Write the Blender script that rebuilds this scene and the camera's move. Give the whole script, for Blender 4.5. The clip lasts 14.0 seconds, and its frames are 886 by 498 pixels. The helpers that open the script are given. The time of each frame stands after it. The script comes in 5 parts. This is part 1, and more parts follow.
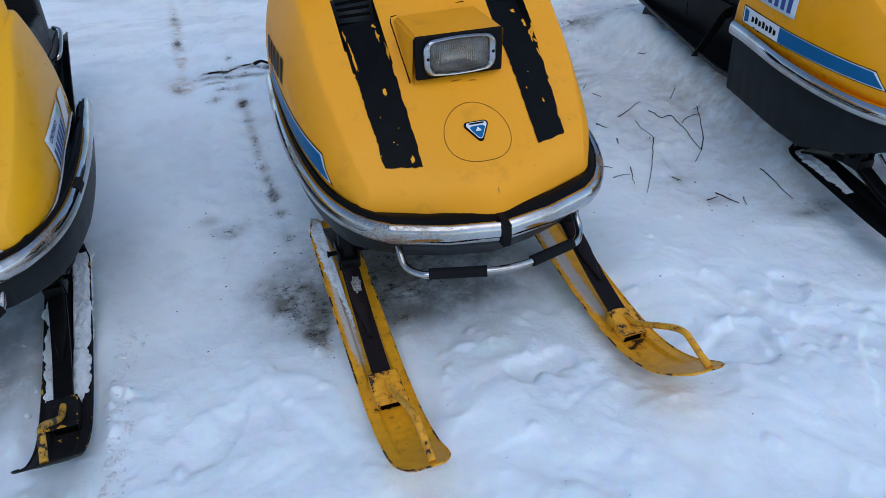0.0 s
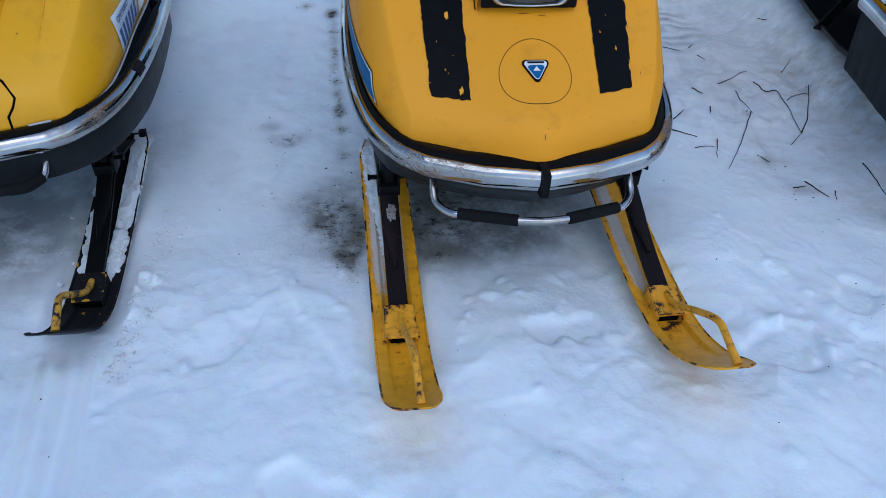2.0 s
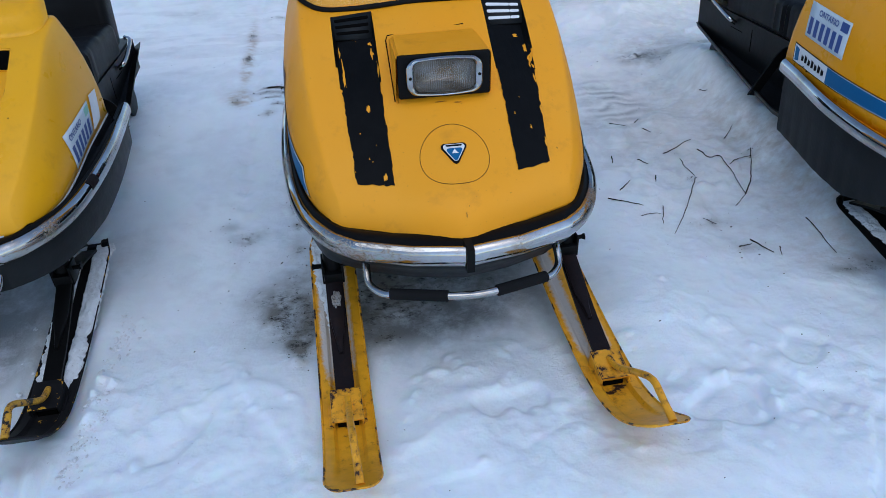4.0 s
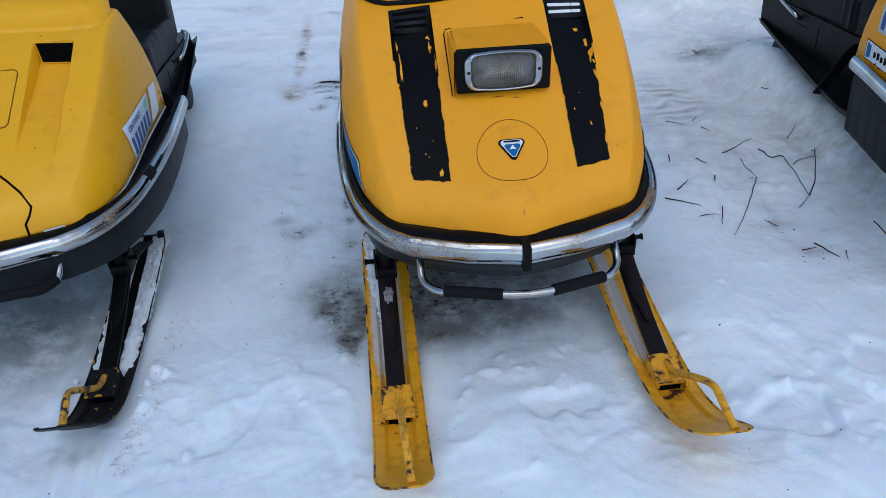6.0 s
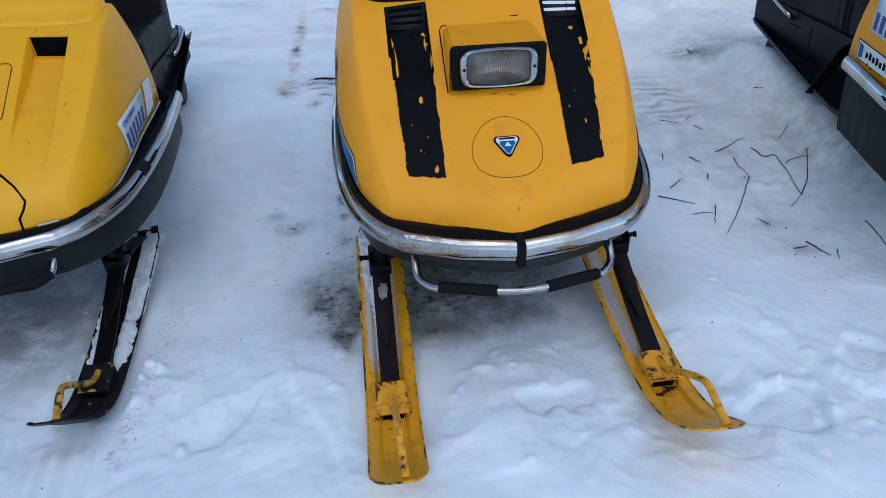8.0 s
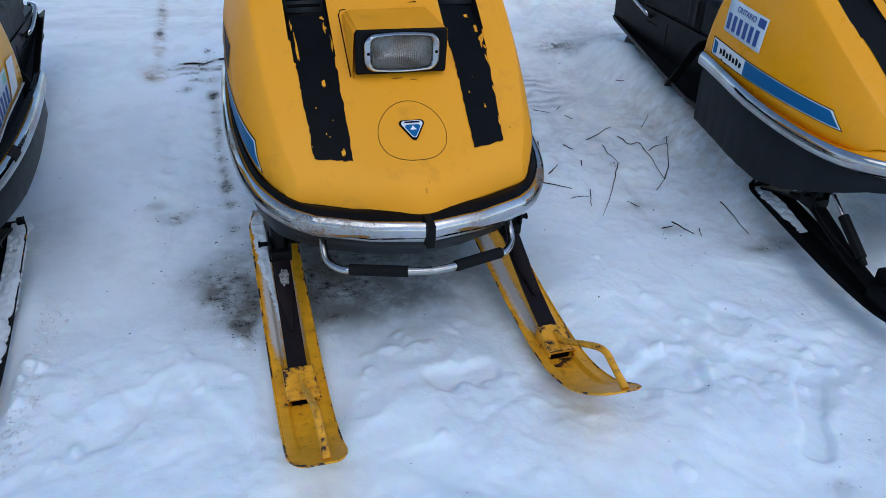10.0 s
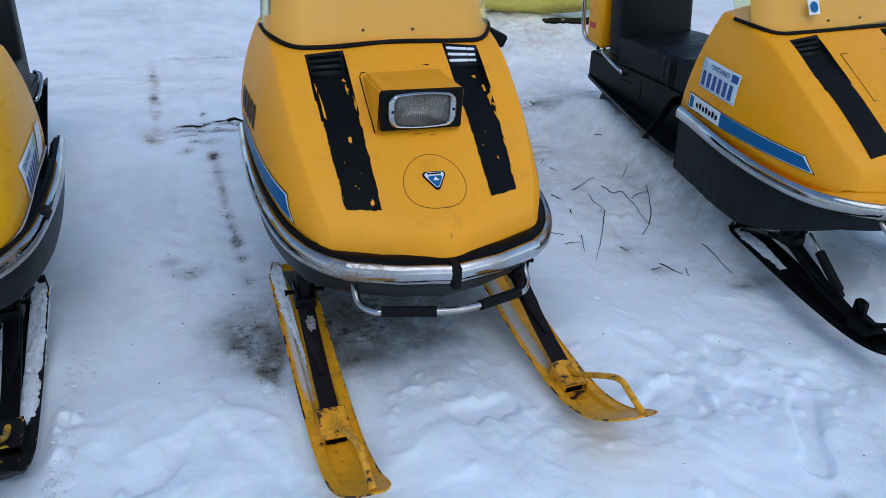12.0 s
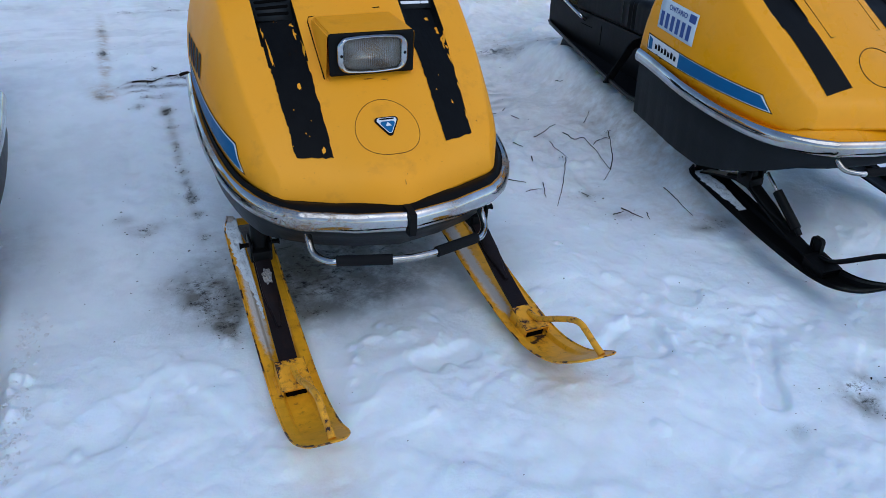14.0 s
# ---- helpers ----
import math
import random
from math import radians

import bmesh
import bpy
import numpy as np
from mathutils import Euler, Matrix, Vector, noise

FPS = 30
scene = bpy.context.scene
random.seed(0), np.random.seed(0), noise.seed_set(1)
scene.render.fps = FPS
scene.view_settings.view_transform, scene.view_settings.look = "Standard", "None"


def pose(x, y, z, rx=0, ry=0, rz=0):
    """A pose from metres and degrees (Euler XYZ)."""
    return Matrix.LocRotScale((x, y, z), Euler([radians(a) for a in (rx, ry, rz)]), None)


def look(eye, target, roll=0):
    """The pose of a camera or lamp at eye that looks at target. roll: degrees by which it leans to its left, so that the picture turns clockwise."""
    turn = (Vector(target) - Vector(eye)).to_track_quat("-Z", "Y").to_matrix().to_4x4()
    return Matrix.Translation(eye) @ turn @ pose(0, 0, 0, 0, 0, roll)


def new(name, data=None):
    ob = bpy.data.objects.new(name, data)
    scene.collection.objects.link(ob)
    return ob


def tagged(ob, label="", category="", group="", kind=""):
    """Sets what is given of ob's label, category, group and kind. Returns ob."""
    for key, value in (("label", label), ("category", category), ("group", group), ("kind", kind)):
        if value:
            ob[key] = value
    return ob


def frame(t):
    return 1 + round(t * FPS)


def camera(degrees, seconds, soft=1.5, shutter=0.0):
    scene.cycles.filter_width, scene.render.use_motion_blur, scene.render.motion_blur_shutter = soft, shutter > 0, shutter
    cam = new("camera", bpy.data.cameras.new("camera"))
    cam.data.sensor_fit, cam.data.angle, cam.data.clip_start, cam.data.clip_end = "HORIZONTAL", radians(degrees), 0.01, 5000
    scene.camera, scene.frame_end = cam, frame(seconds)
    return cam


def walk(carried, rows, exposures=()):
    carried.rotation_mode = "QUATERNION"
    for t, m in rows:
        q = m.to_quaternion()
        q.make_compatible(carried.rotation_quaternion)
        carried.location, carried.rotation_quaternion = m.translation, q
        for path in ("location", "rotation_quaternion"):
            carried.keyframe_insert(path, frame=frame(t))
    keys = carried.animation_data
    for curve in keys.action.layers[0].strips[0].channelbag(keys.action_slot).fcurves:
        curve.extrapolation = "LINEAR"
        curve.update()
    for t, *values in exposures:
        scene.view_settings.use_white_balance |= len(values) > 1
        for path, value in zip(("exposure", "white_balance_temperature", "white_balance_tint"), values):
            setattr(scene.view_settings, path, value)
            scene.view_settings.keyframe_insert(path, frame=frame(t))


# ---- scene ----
cam = camera(59.6, 14.0, 0.8)
METRES, EYE, TILT, LEAN, TURN = 1.08, 1.481, -36.11, 0.18, -19.06
OX, OY = -0.627, -1.546
ROWS = [
    (0.0, 0.0, 0.0, 0.0, 0.0, 0.0, -0.0),
    (0.5, -0.0016, 0.0132, -0.0029, 0.18, -2.08, -0.46),
    (1.0, -0.0337, 0.0717, -0.0016, -0.27, -6.03, -2.64),
    (1.5, -0.031, 0.102, 0.0216, 0.74, -6.26, -6.26),
    (2.0, 0.1424, 0.0872, 0.0051, 7.58, -4.96, -9.44),
    (2.5, 0.239, 0.0467, -0.013, 10.28, -3.37, -9.28),
    (3.0, 0.2797, 0.0351, -0.0073, 9.22, 1.22, -7.38),
    (5.5, 0.3225, 0.0811, 0.0032, 9.16, 1.71, -3.71),
    (6.0, 0.2891, 0.0758, -0.0017, 11.43, 1.24, -6.2),
    (6.5, 0.2826, 0.0751, -0.0011, 12.38, 1.02, -6.89),
    (7.0, 0.2844, 0.0771, -0.0017, 11.79, 1.07, -6.72),
    (9.5, 0.2761, 0.0525, -0.0173, 5.95, 1.6, -5.11),
    (10.0, 0.1717, 0.0314, -0.0452, -0.0, 1.78, -4.86),
    (10.5, 0.07, -0.0188, -0.0796, -4.29, 0.53, -5.05),
    (11.0, 0.0367, -0.0621, -0.097, -5.1, 2.49, -2.71),
    (11.5, 0.0281, -0.0873, -0.0941, -4.07, 5.37, -2.57),
    (12.0, 0.0223, -0.0866, -0.0988, -2.93, 6.27, -2.97),
    (12.5, 0.0167, -0.0796, -0.102, -2.09, 6.12, -3.3),
    (13.0, 0.0157, -0.0778, -0.1128, -1.91, 4.96, -3.48),
    (13.5, 0.0199, -0.0781, -0.1074, -3.23, 4.18, -3.15),
    (14.0, 0.064, -0.0623, -0.12, -4.82, 3.18, -1.16),
]
walk(cam, [(t, pose(OX, OY, EYE, TILT, LEAN, TURN) @ pose(METRES * x, METRES * y, METRES * z, 90 + pitch, roll, yaw)) for t, x, y, z, yaw, pitch, roll in ROWS],
     [(0.0, 0.01, 6220, 8), (0.7, -0.04, 5970, 8), (1.5, -0.16, 5650, 8), (2.0, -0.07, 5870, 8), (2.5, -0.11, 5790, 8), (3.0, 0.01, 6070, 8), (6.5, 0.03, 6270, 8), (9.5, 0.02, 6120, 8), (10.5, -0.02, 6070, 8), (11.0, -0.08, 6020, 8), (11.5, -0.03, 6020, 8), (12.0, 0.01, 6170, 8), (13.2, 0.02, 6170, 8), (14.0, -0.03, 6100, 8)])


# ---------------------------------------------------------------- world and light
world = bpy.data.worlds.new("world")
scene.world = world
world.use_nodes = True
wn = world.node_tree
sky = wn.nodes.new("ShaderNodeTexSky")
sky.sky_type = "NISHITA"
sky.sun_disc = False
sky.sun_elevation, sky.sun_rotation = radians(52), radians(151)
sky.air_density, sky.dust_density, sky.ozone_density = 1.0, 1.0, 1.5
wn.links.new(sky.outputs[0], wn.nodes["Background"].inputs[0])
wn.nodes["Background"].inputs[1].default_value = 0.185
sun = new("sun", bpy.data.lights.new("sun", "SUN"))
sun.data.energy, sun.data.angle, sun.data.color = 0.62, radians(42), (1.0, 0.98, 0.95)
sun.matrix_world = look((-1.15, -2.1, 3.5), (0, 0, 0))


# ---------------------------------------------------------------- materials
class Mat:
    """A small builder of node materials."""

    def __init__(self, name, color, rough=0.5, metal=0.0, **extra):
        self.m = bpy.data.materials.new(name)
        self.m.use_nodes = True
        self.t = self.m.node_tree
        self.b = self.t.nodes["Principled BSDF"]
        self.b.inputs["Base Color"].default_value = (*color, 1)
        self.b.inputs["Roughness"].default_value = rough
        self.b.inputs["Metallic"].default_value = metal
        for k, v in extra.items():
            self.b.inputs[k.replace("_", " ")].default_value = v
        self.co = self.t.nodes.new("ShaderNodeTexCoord").outputs["Object"]
        self.last = None

    def node(self, kind, **sets):
        n = self.t.nodes.new(kind)
        for k, v in sets.items():
            n.inputs[k.replace("_", " ")].default_value = v
        return n

    def noise(self, scale, detail=4.0, rough=0.55, co=None):
        n = self.node("ShaderNodeTexNoise", Scale=scale, Detail=detail, Roughness=rough)
        self.t.links.new(co or self.co, n.inputs["Vector"])
        return n.outputs["Fac"]

    def ramp(self, fac, lo, hi):
        n = self.t.nodes.new("ShaderNodeMapRange")
        n.inputs["From Min"].default_value, n.inputs["From Max"].default_value = lo, hi
        self.t.links.new(fac, n.inputs["Value"])
        return n.outputs[0]

    def math(self, op, a, b):
        n = self.t.nodes.new("ShaderNodeMath")
        n.operation = op
        for i, v in enumerate((a, b)):
            if isinstance(v, (int, float)):
                n.inputs[i].default_value = v
            else:
                self.t.links.new(v, n.inputs[i])
        return n.outputs[0]

    def color(self, fac, other):
        """Mix the base colour towards other by fac."""
        n = self.t.nodes.new("ShaderNodeMix")
        n.data_type = "RGBA"
        self.t.links.new(fac, n.inputs["Factor"])
        if self.last is None:
            n.inputs["A"].default_value = self.b.inputs["Base Color"].default_value
        else:
            self.t.links.new(self.last, n.inputs["A"])
        n.inputs["B"].default_value = (*other, 1)
        self.last = n.outputs["Result"]
        self.t.links.new(self.last, self.b.inputs["Base Color"])
        return self

    def value(self, socket, fac, lo, hi):
        n = self.t.nodes.new("ShaderNodeMapRange")
        n.inputs["To Min"].default_value, n.inputs["To Max"].default_value = lo, hi
        self.t.links.new(fac, n.inputs["Value"])
        self.t.links.new(n.outputs[0], self.b.inputs[socket])
        return self

    def bump(self, fac, dist, strength=1.0):
        n = self.node("ShaderNodeBump", Distance=dist, Strength=strength)
        self.t.links.new(fac, n.inputs["Height"])
        old = self.b.inputs["Normal"].links
        if old:
            self.t.links.new(old[0].from_socket, n.inputs["Normal"])
        self.t.links.new(n.outputs[0], self.b.inputs["Normal"])
        return self

    def attr(self, name):
        n = self.t.nodes.new("ShaderNodeAttribute")
        n.attribute_name = name
        return n.outputs["Fac"]


def paint(name, color, faded, dirt, rough):
    p = Mat(name, color, rough)
    p.b.inputs["Specular IOR Level"].default_value = 0.28
    p.color(p.ramp(p.noise(3.0, 3), 0.35, 0.75), faded)
    p.color(p.math("MULTIPLY", p.ramp(p.noise(9, 6, 0.7), 0.56, 0.78), 0.45), dirt)
    p.color(p.math("MULTIPLY", p.ramp(p.noise(160, 2), 0.70, 0.76), 0.5), dirt)
    p.value("Roughness", p.noise(14, 5), rough - 0.12, rough + 0.15)
    p.bump(p.noise(5, 2), 0.004, 0.25).bump(p.noise(260, 2), 0.0003, 0.4)
    return p.m


def chipped(name, top, under, lo=0.60, rough=0.5, worn=0.17, frosted=False):
    """Old paint of colour top, chipped at random and along the edges to what lies under it."""
    p = Mat(name, top, rough)
    p.b.inputs["Specular IOR Level"].default_value = 0.07 if max(top) < 0.1 else 0.35
    p.color(p.math("MULTIPLY", p.ramp(p.noise(30, 4), 0.4, 0.7), 0.35), tuple(c * 1.5 + 0.002 for c in top))
    edge = p.math("MULTIPLY", p.attr("edge"), p.ramp(p.noise(13, 3), 0.36, 0.62))
    n = p.math("ADD", p.noise(42, 5, 0.65), p.math("MULTIPLY", edge, worn))
    chip = p.ramp(n, lo + 0.1, lo + 0.115)
    if max(top) > 0.3:
        p.color(p.math("MULTIPLY", p.ramp(p.noise(20, 6, 0.7), 0.52, 0.74), 0.45), (0.34, 0.14, 0.012))
        p.color(p.math("MULTIPLY", p.ramp(n, lo - 0.02, lo + 0.11), 0.7), (0.22, 0.085, 0.012))
    p.color(chip, under)
    p.bump(chip, 0.0006, 0.6).bump(p.noise(180, 3), 0.0004, 0.5)
    if frosted:
        snow = p.ramp(p.math("ADD", p.attr("frost"), p.math("MULTIPLY", p.noise(60, 8, 0.75), 1.3)), 1.10, 1.50)
        p.color(p.math("MULTIPLY", snow, 0.9), (0.60, 0.57, 0.53))
        p.bump(p.math("MULTIPLY", snow, p.noise(150, 4)), 0.006, 0.7)
    return p.m


def chrome(name, rust):
    p = Mat(name, (0.50, 0.51, 0.52), 0.2, 1.0)
    p.color(p.math("MULTIPLY", p.ramp(p.noise(6, 5, 0.65), 0.40, 0.62), 0.6), (0.30, 0.25, 0.19))
    a = p.math("ADD", p.noise(210, 5, 0.8), p.math("MULTIPLY", p.noise(6, 4, 0.6), 0.95))
    r = p.ramp(a, rust, rust + 0.14)
    p.color(r, (0.20, 0.105, 0.040))
    p.color(p.math("MULTIPLY", p.ramp(p.noise(420, 3, 0.8), 0.60, 0.68), p.ramp(a, rust - 0.12, rust + 0.1)), (0.06, 0.035, 0.02))
    p.value("Metallic", r, 1.0, 0.35)
    p.value("Roughness", p.math("MAXIMUM", p.math("MULTIPLY", p.ramp(p.noise(12, 5), 0.4, 0.8), 0.35), r), 0.06, 0.7)
    p.bump(r, 0.0006, 0.5).bump(p.noise(9, 3), 0.004, 0.25)
    return p.m


def dark(name, color, rough, grain=220, depth=0.0005, dust=0.25):
    color = tuple(c * 0.28 for c in color) if max(color) < 0.06 else color
    p = Mat(name, color, rough)
    p.b.inputs["Specular IOR Level"].default_value = 0.10
    p.color(p.math("MULTIPLY", p.ramp(p.noise(7, 6, 0.65), 0.48, 0.78), dust), tuple(c * 2.2 + 0.006 for c in color))
    p.value("Roughness", p.noise(18, 4), rough - 0.1, rough + 0.15)
    p.bump(p.noise(grain, 3), depth, 0.6)
    return p.m


YELLOW = (0.84, 0.335, 0.007)
M_YELLOW = paint("yellow_paint", YELLOW, (0.82, 0.35, 0.018), (0.42, 0.17, 0.02), 0.45)
M_YELLOW_OLD = paint("old_yellow_paint", (0.78, 0.37, 0.005), (0.76, 0.38, 0.015), (0.45, 0.21, 0.02), 0.30)
M_YELLOW_CLEAN = paint("clean_yellow_paint", (0.86, 0.340, 0.002), (0.85, 0.345, 0.004), (0.62, 0.26, 0.01), 0.28)
M_COWL = paint("aged_yellow_paint", (0.66, 0.33, 0.012), (0.64, 0.34, 0.03), (0.42, 0.20, 0.03), 0.5)
M_STAIN = dark("brown_stain", (0.24, 0.10, 0.02), 0.6, 200, 0.0003, 0.3)
M_SEAM = dark("dark_brown_seam", (0.12, 0.055, 0.012), 0.7, 200, 0.0003, 0.3)
M_STRIPE = chipped("chipped_black_paint", (0.0035, 0.004, 0.0045), YELLOW, 0.635, 0.6, 0.09)
for streaky in (M_STRIPE,):
    nt = streaky.node_tree
    lay = nt.nodes.new("ShaderNodeMapping")
    lay.inputs["Scale"].default_value = (130, 9, 60)
    nt.links.new(nt.nodes["Texture Coordinate"].outputs["Object"], lay.inputs["Vector"])
    grain = nt.nodes.new("ShaderNodeTexNoise")
    grain.inputs["Scale"].default_value = 1.0
    nt.links.new(lay.outputs["Vector"], grain.inputs["Vector"])
    ridge = nt.nodes.new("ShaderNodeBump")
    ridge.inputs["Distance"].default_value, ridge.inputs["Strength"].default_value = 0.0012, 0.7
    shader = nt.nodes["Principled BSDF"]
    nt.links.new(grain.outputs["Fac"], ridge.inputs["Height"])
    nt.links.new(shader.inputs["Normal"].links[0].from_socket, ridge.inputs["Normal"])
    nt.links.new(ridge.outputs["Normal"], shader.inputs["Normal"])
    shader.inputs["Specular IOR Level"].default_value = 0.07
    shader.inputs["Roughness"].default_value = 0.45
M_STRIPE_CLEAN = dark("matt_black_paint", (0.016, 0.017, 0.018), 0.5, 240, 0.0003, 0.2)
M_CHROME = chrome("pitted_chrome", 1.07)
M_CHROME_WORN = chrome("scratched_chrome", 1.12)
M_CHROME_GOOD = chrome("bright_chrome", 1.25)
M_RUBBER = dark("black_rubber", (0.02, 0.021, 0.022), 0.6)
M_GRIP = dark("ribbed_black_grip", (0.025, 0.026, 0.028), 0.7, 420, 0.001)
M_GASKET = dark("black_trim", (0.010, 0.011, 0.012), 0.48, 120, 0.0004, 0.12)
M_PAN = dark("dark_grey_pan", (0.046, 0.054, 0.059), 0.38, 90, 0.0008, 0.3)
M_TUNNEL = dark("black_sheet_metal", (0.014, 0.015, 0.017), 0.38, 60, 0.0008, 0.3)
M_VINYL = dark("black_vinyl", (0.020, 0.021, 0.023), 0.42, 500, 0.0004, 0.25)
for sheen in (M_VINYL, M_TUNNEL):
    sheen.node_tree.nodes["Principled BSDF"].inputs["Specular IOR Level"].default_value = 0.13
M_RUST = dark("rusty_dark_steel", (0.030, 0.020, 0.020), 0.42, 90, 0.0012, 0.30)
M_BLACKSKI = chipped("black_painted_steel", (0.012, 0.012, 0.013), (0.55, 0.30, 0.03), 0.62, 0.5, 0.2)
M_BLACKSTEEL = dark("black_steel", (0.012, 0.013, 0.014), 0.42, 120, 0.0008, 0.15)
M_SKI = chipped("worn_yellow_steel", (0.72, 0.335, 0.012), (0.030, 0.014, 0.010), 0.60, 0.42, 0.27, True)
M_WORN = chipped("black_over_yellow_steel", (0.010, 0.010, 0.011), (0.58, 0.30, 0.025), 0.575, 0.5, 0.22)
M_WORN_BAR = chipped("yellow_bar_with_black_wear", (0.56, 0.30, 0.025), (0.010, 0.010, 0.011), 0.44, 0.5)
M_SKI_RUSTY = chipped("rust_spotted_yellow_steel", (0.72, 0.325, 0.014), (0.035, 0.014, 0.008), 0.525, 0.45, 0.32)
sp = Mat("brown_black_spring_steel", (0.010, 0.007, 0.008), 0.42)
sp.b.inputs["Specular IOR Level"].default_value = 0.12
sp.color(sp.ramp(sp.noise(16, 6, 0.7), 0.48, 0.72), (0.022, 0.011, 0.009))
sp.color(sp.math("MULTIPLY", sp.ramp(sp.noise(45, 6, 0.7), 0.55, 0.70), 0.6), (0.010, 0.011, 0.014))
sp.value("Roughness", sp.noise(30, 4), 0.25, 0.65)
M_SPRING = sp.bump(sp.noise(140, 4, 0.7), 0.0010, 0.6).m
# black of seams and cracks, and of the shade inside openings
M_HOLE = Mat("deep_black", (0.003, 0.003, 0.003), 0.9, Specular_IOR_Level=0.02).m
M_BLUE = dark("blue_decal", (0.012, 0.115, 0.27), 0.35, 300, 0.0002, 0.1)
M_WHITE = dark("white_decal", (0.72, 0.74, 0.76), 0.45, 300, 0.0002, 0.1)
M_PLATE = dark("pale_plate", (0.52, 0.60, 0.66), 0.4, 300, 0.0002, 0.15)
M_INK = Mat("dark_blue_ink", (0.02, 0.06, 0.24), 0.5).m
M_RED = Mat("red_reflector", (0.55, 0.02, 0.02), 0.2).m
M_GREEN = Mat("green_sticker", (0.25, 0.52, 0.42), 0.5).m
M_TAPE = dark("grey_tape", (0.42, 0.44, 0.46), 0.5)
M_TWIG = dark("dead_twig", (0.045, 0.03, 0.02), 0.8)
M_LENS = Mat("ribbed_lens", (0.80, 0.81, 0.80), 0.05, 0.0, Transmission_Weight=0.9, IOR=1.35)
wv = M_LENS.t.nodes.new("ShaderNodeTexWave")
wv.inputs["Scale"].default_value = 62
M_LENS.t.links.new(M_LENS.co, wv.inputs["Vector"])
M_LENS = M_LENS.bump(wv.outputs["Fac"], 0.004, 0.9).m
rf = Mat("lamp_reflector", (0.46, 0.45, 0.42), 0.28, 1.0)
rf.color(rf.ramp(rf.noise(22, 4), 0.40, 0.62), (0.26, 0.19, 0.12))
M_REFLECTOR = rf.bump(rf.noise(60, 3), 0.003, 0.4).m
M_SCREEN = Mat("clear_plastic", (0.93, 0.88, 0.60), 0.16, 0.0, Transmission_Weight=0.95, IOR=1.12).m

snow_p = Mat("snow", (0.80, 0.875, 0.925), 0.5)
snow_p.b.inputs["Specular IOR Level"].default_value = 0.25
snow_p.b.inputs["Subsurface Weight"].default_value = 0.5
snow_p.b.inputs["Subsurface Radius"].default_value = (0.010, 0.018, 0.026)
snow_p.b.inputs["Subsurface Scale"].default_value = 1.0
# brighter and less blue wherever this mask is high
snow_p.color(snow_p.math("MULTIPLY", snow_p.attr("old"), 0.85), (0.90, 0.885, 0.85))
flat_co = snow_p.node("ShaderNodeMapping", Scale=(0.8, 1.15, 1.0))
snow_p.t.links.new(snow_p.co, flat_co.inputs["Vector"])
flat_co = flat_co.outputs["Vector"]
snow_p.color(snow_p.math("MULTIPLY", snow_p.ramp(snow_p.noise(2.2, 5, 0.6), 0.46, 0.72), 0.32), (0.66, 0.72, 0.77))
snow_p.color(snow_p.math("MULTIPLY", snow_p.ramp(snow_p.noise(8, 5, 0.6), 0.50, 0.74), 0.28), (0.64, 0.69, 0.74))
# grey of icy patches; it also paints the shade under the machines
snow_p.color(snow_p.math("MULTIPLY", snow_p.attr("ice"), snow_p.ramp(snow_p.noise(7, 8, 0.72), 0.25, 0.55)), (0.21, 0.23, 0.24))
snow_p.color(snow_p.math("MULTIPLY", snow_p.attr("rust"), snow_p.ramp(snow_p.noise(18, 5, 0.65, flat_co), 0.35, 0.65)), (0.42, 0.33, 0.25))
# a grey-brown smear round each dirty spot, painted shade under the middle machine included, and black flecks in it
snow_p.color(snow_p.math("MULTIPLY", snow_p.math("MULTIPLY", snow_p.attr("dirt"), 0.95), snow_p.ramp(snow_p.noise(8, 6, 0.62), 0.32, 0.56)), (0.15, 0.145, 0.125))
flecks = snow_p.ramp(snow_p.math("ADD", snow_p.noise(30, 9, 0.80, flat_co), snow_p.math("MULTIPLY", snow_p.attr("dirt"), 0.15)), 0.645, 0.765)
snow_p.color(snow_p.math("MULTIPLY", flecks, snow_p.ramp(snow_p.attr("dirt"), 0.05, 0.30)), (0.022, 0.020, 0.018))
crumbly = snow_p.ramp(snow_p.noise(2.7, 4, 0.6), 0.40, 0.62)
snow_p.bump(snow_p.noise(11, 4, 0.5), 0.012, 0.30)
snow_p.bump(snow_p.math("MULTIPLY", snow_p.noise(34, 8, 0.66), crumbly), 0.016, 0.50).bump(snow_p.noise(110, 4, 0.65), 0.0022, 0.35)
M_SNOW = snow_p.m
sl = Mat("grainy_ice", (0.27, 0.27, 0.27), 0.35)
sl.color(sl.ramp(sl.noise(38, 7, 0.75), 0.46, 0.68), (0.33, 0.27, 0.20))
sl.color(sl.ramp(sl.noise(210, 3, 0.7), 0.50, 0.62), (0.06, 0.055, 0.05))
sl.bump(sl.noise(120, 5, 0.65), 0.005, 0.7)
M_SLUSH = sl.m
cr = Mat("crusted_snow", (0.74, 0.79, 0.82), 0.5)
cr.color(cr.math("MULTIPLY", cr.ramp(cr.noise(30, 7, 0.7), 0.46, 0.70), 0.6), (0.50, 0.52, 0.53))
cr.color(cr.ramp(cr.noise(120, 5, 0.75), 0.62, 0.72), (0.08, 0.07, 0.06))
cr.bump(cr.noise(90, 6, 0.7), 0.008, 0.8)
M_CRUST = cr.m


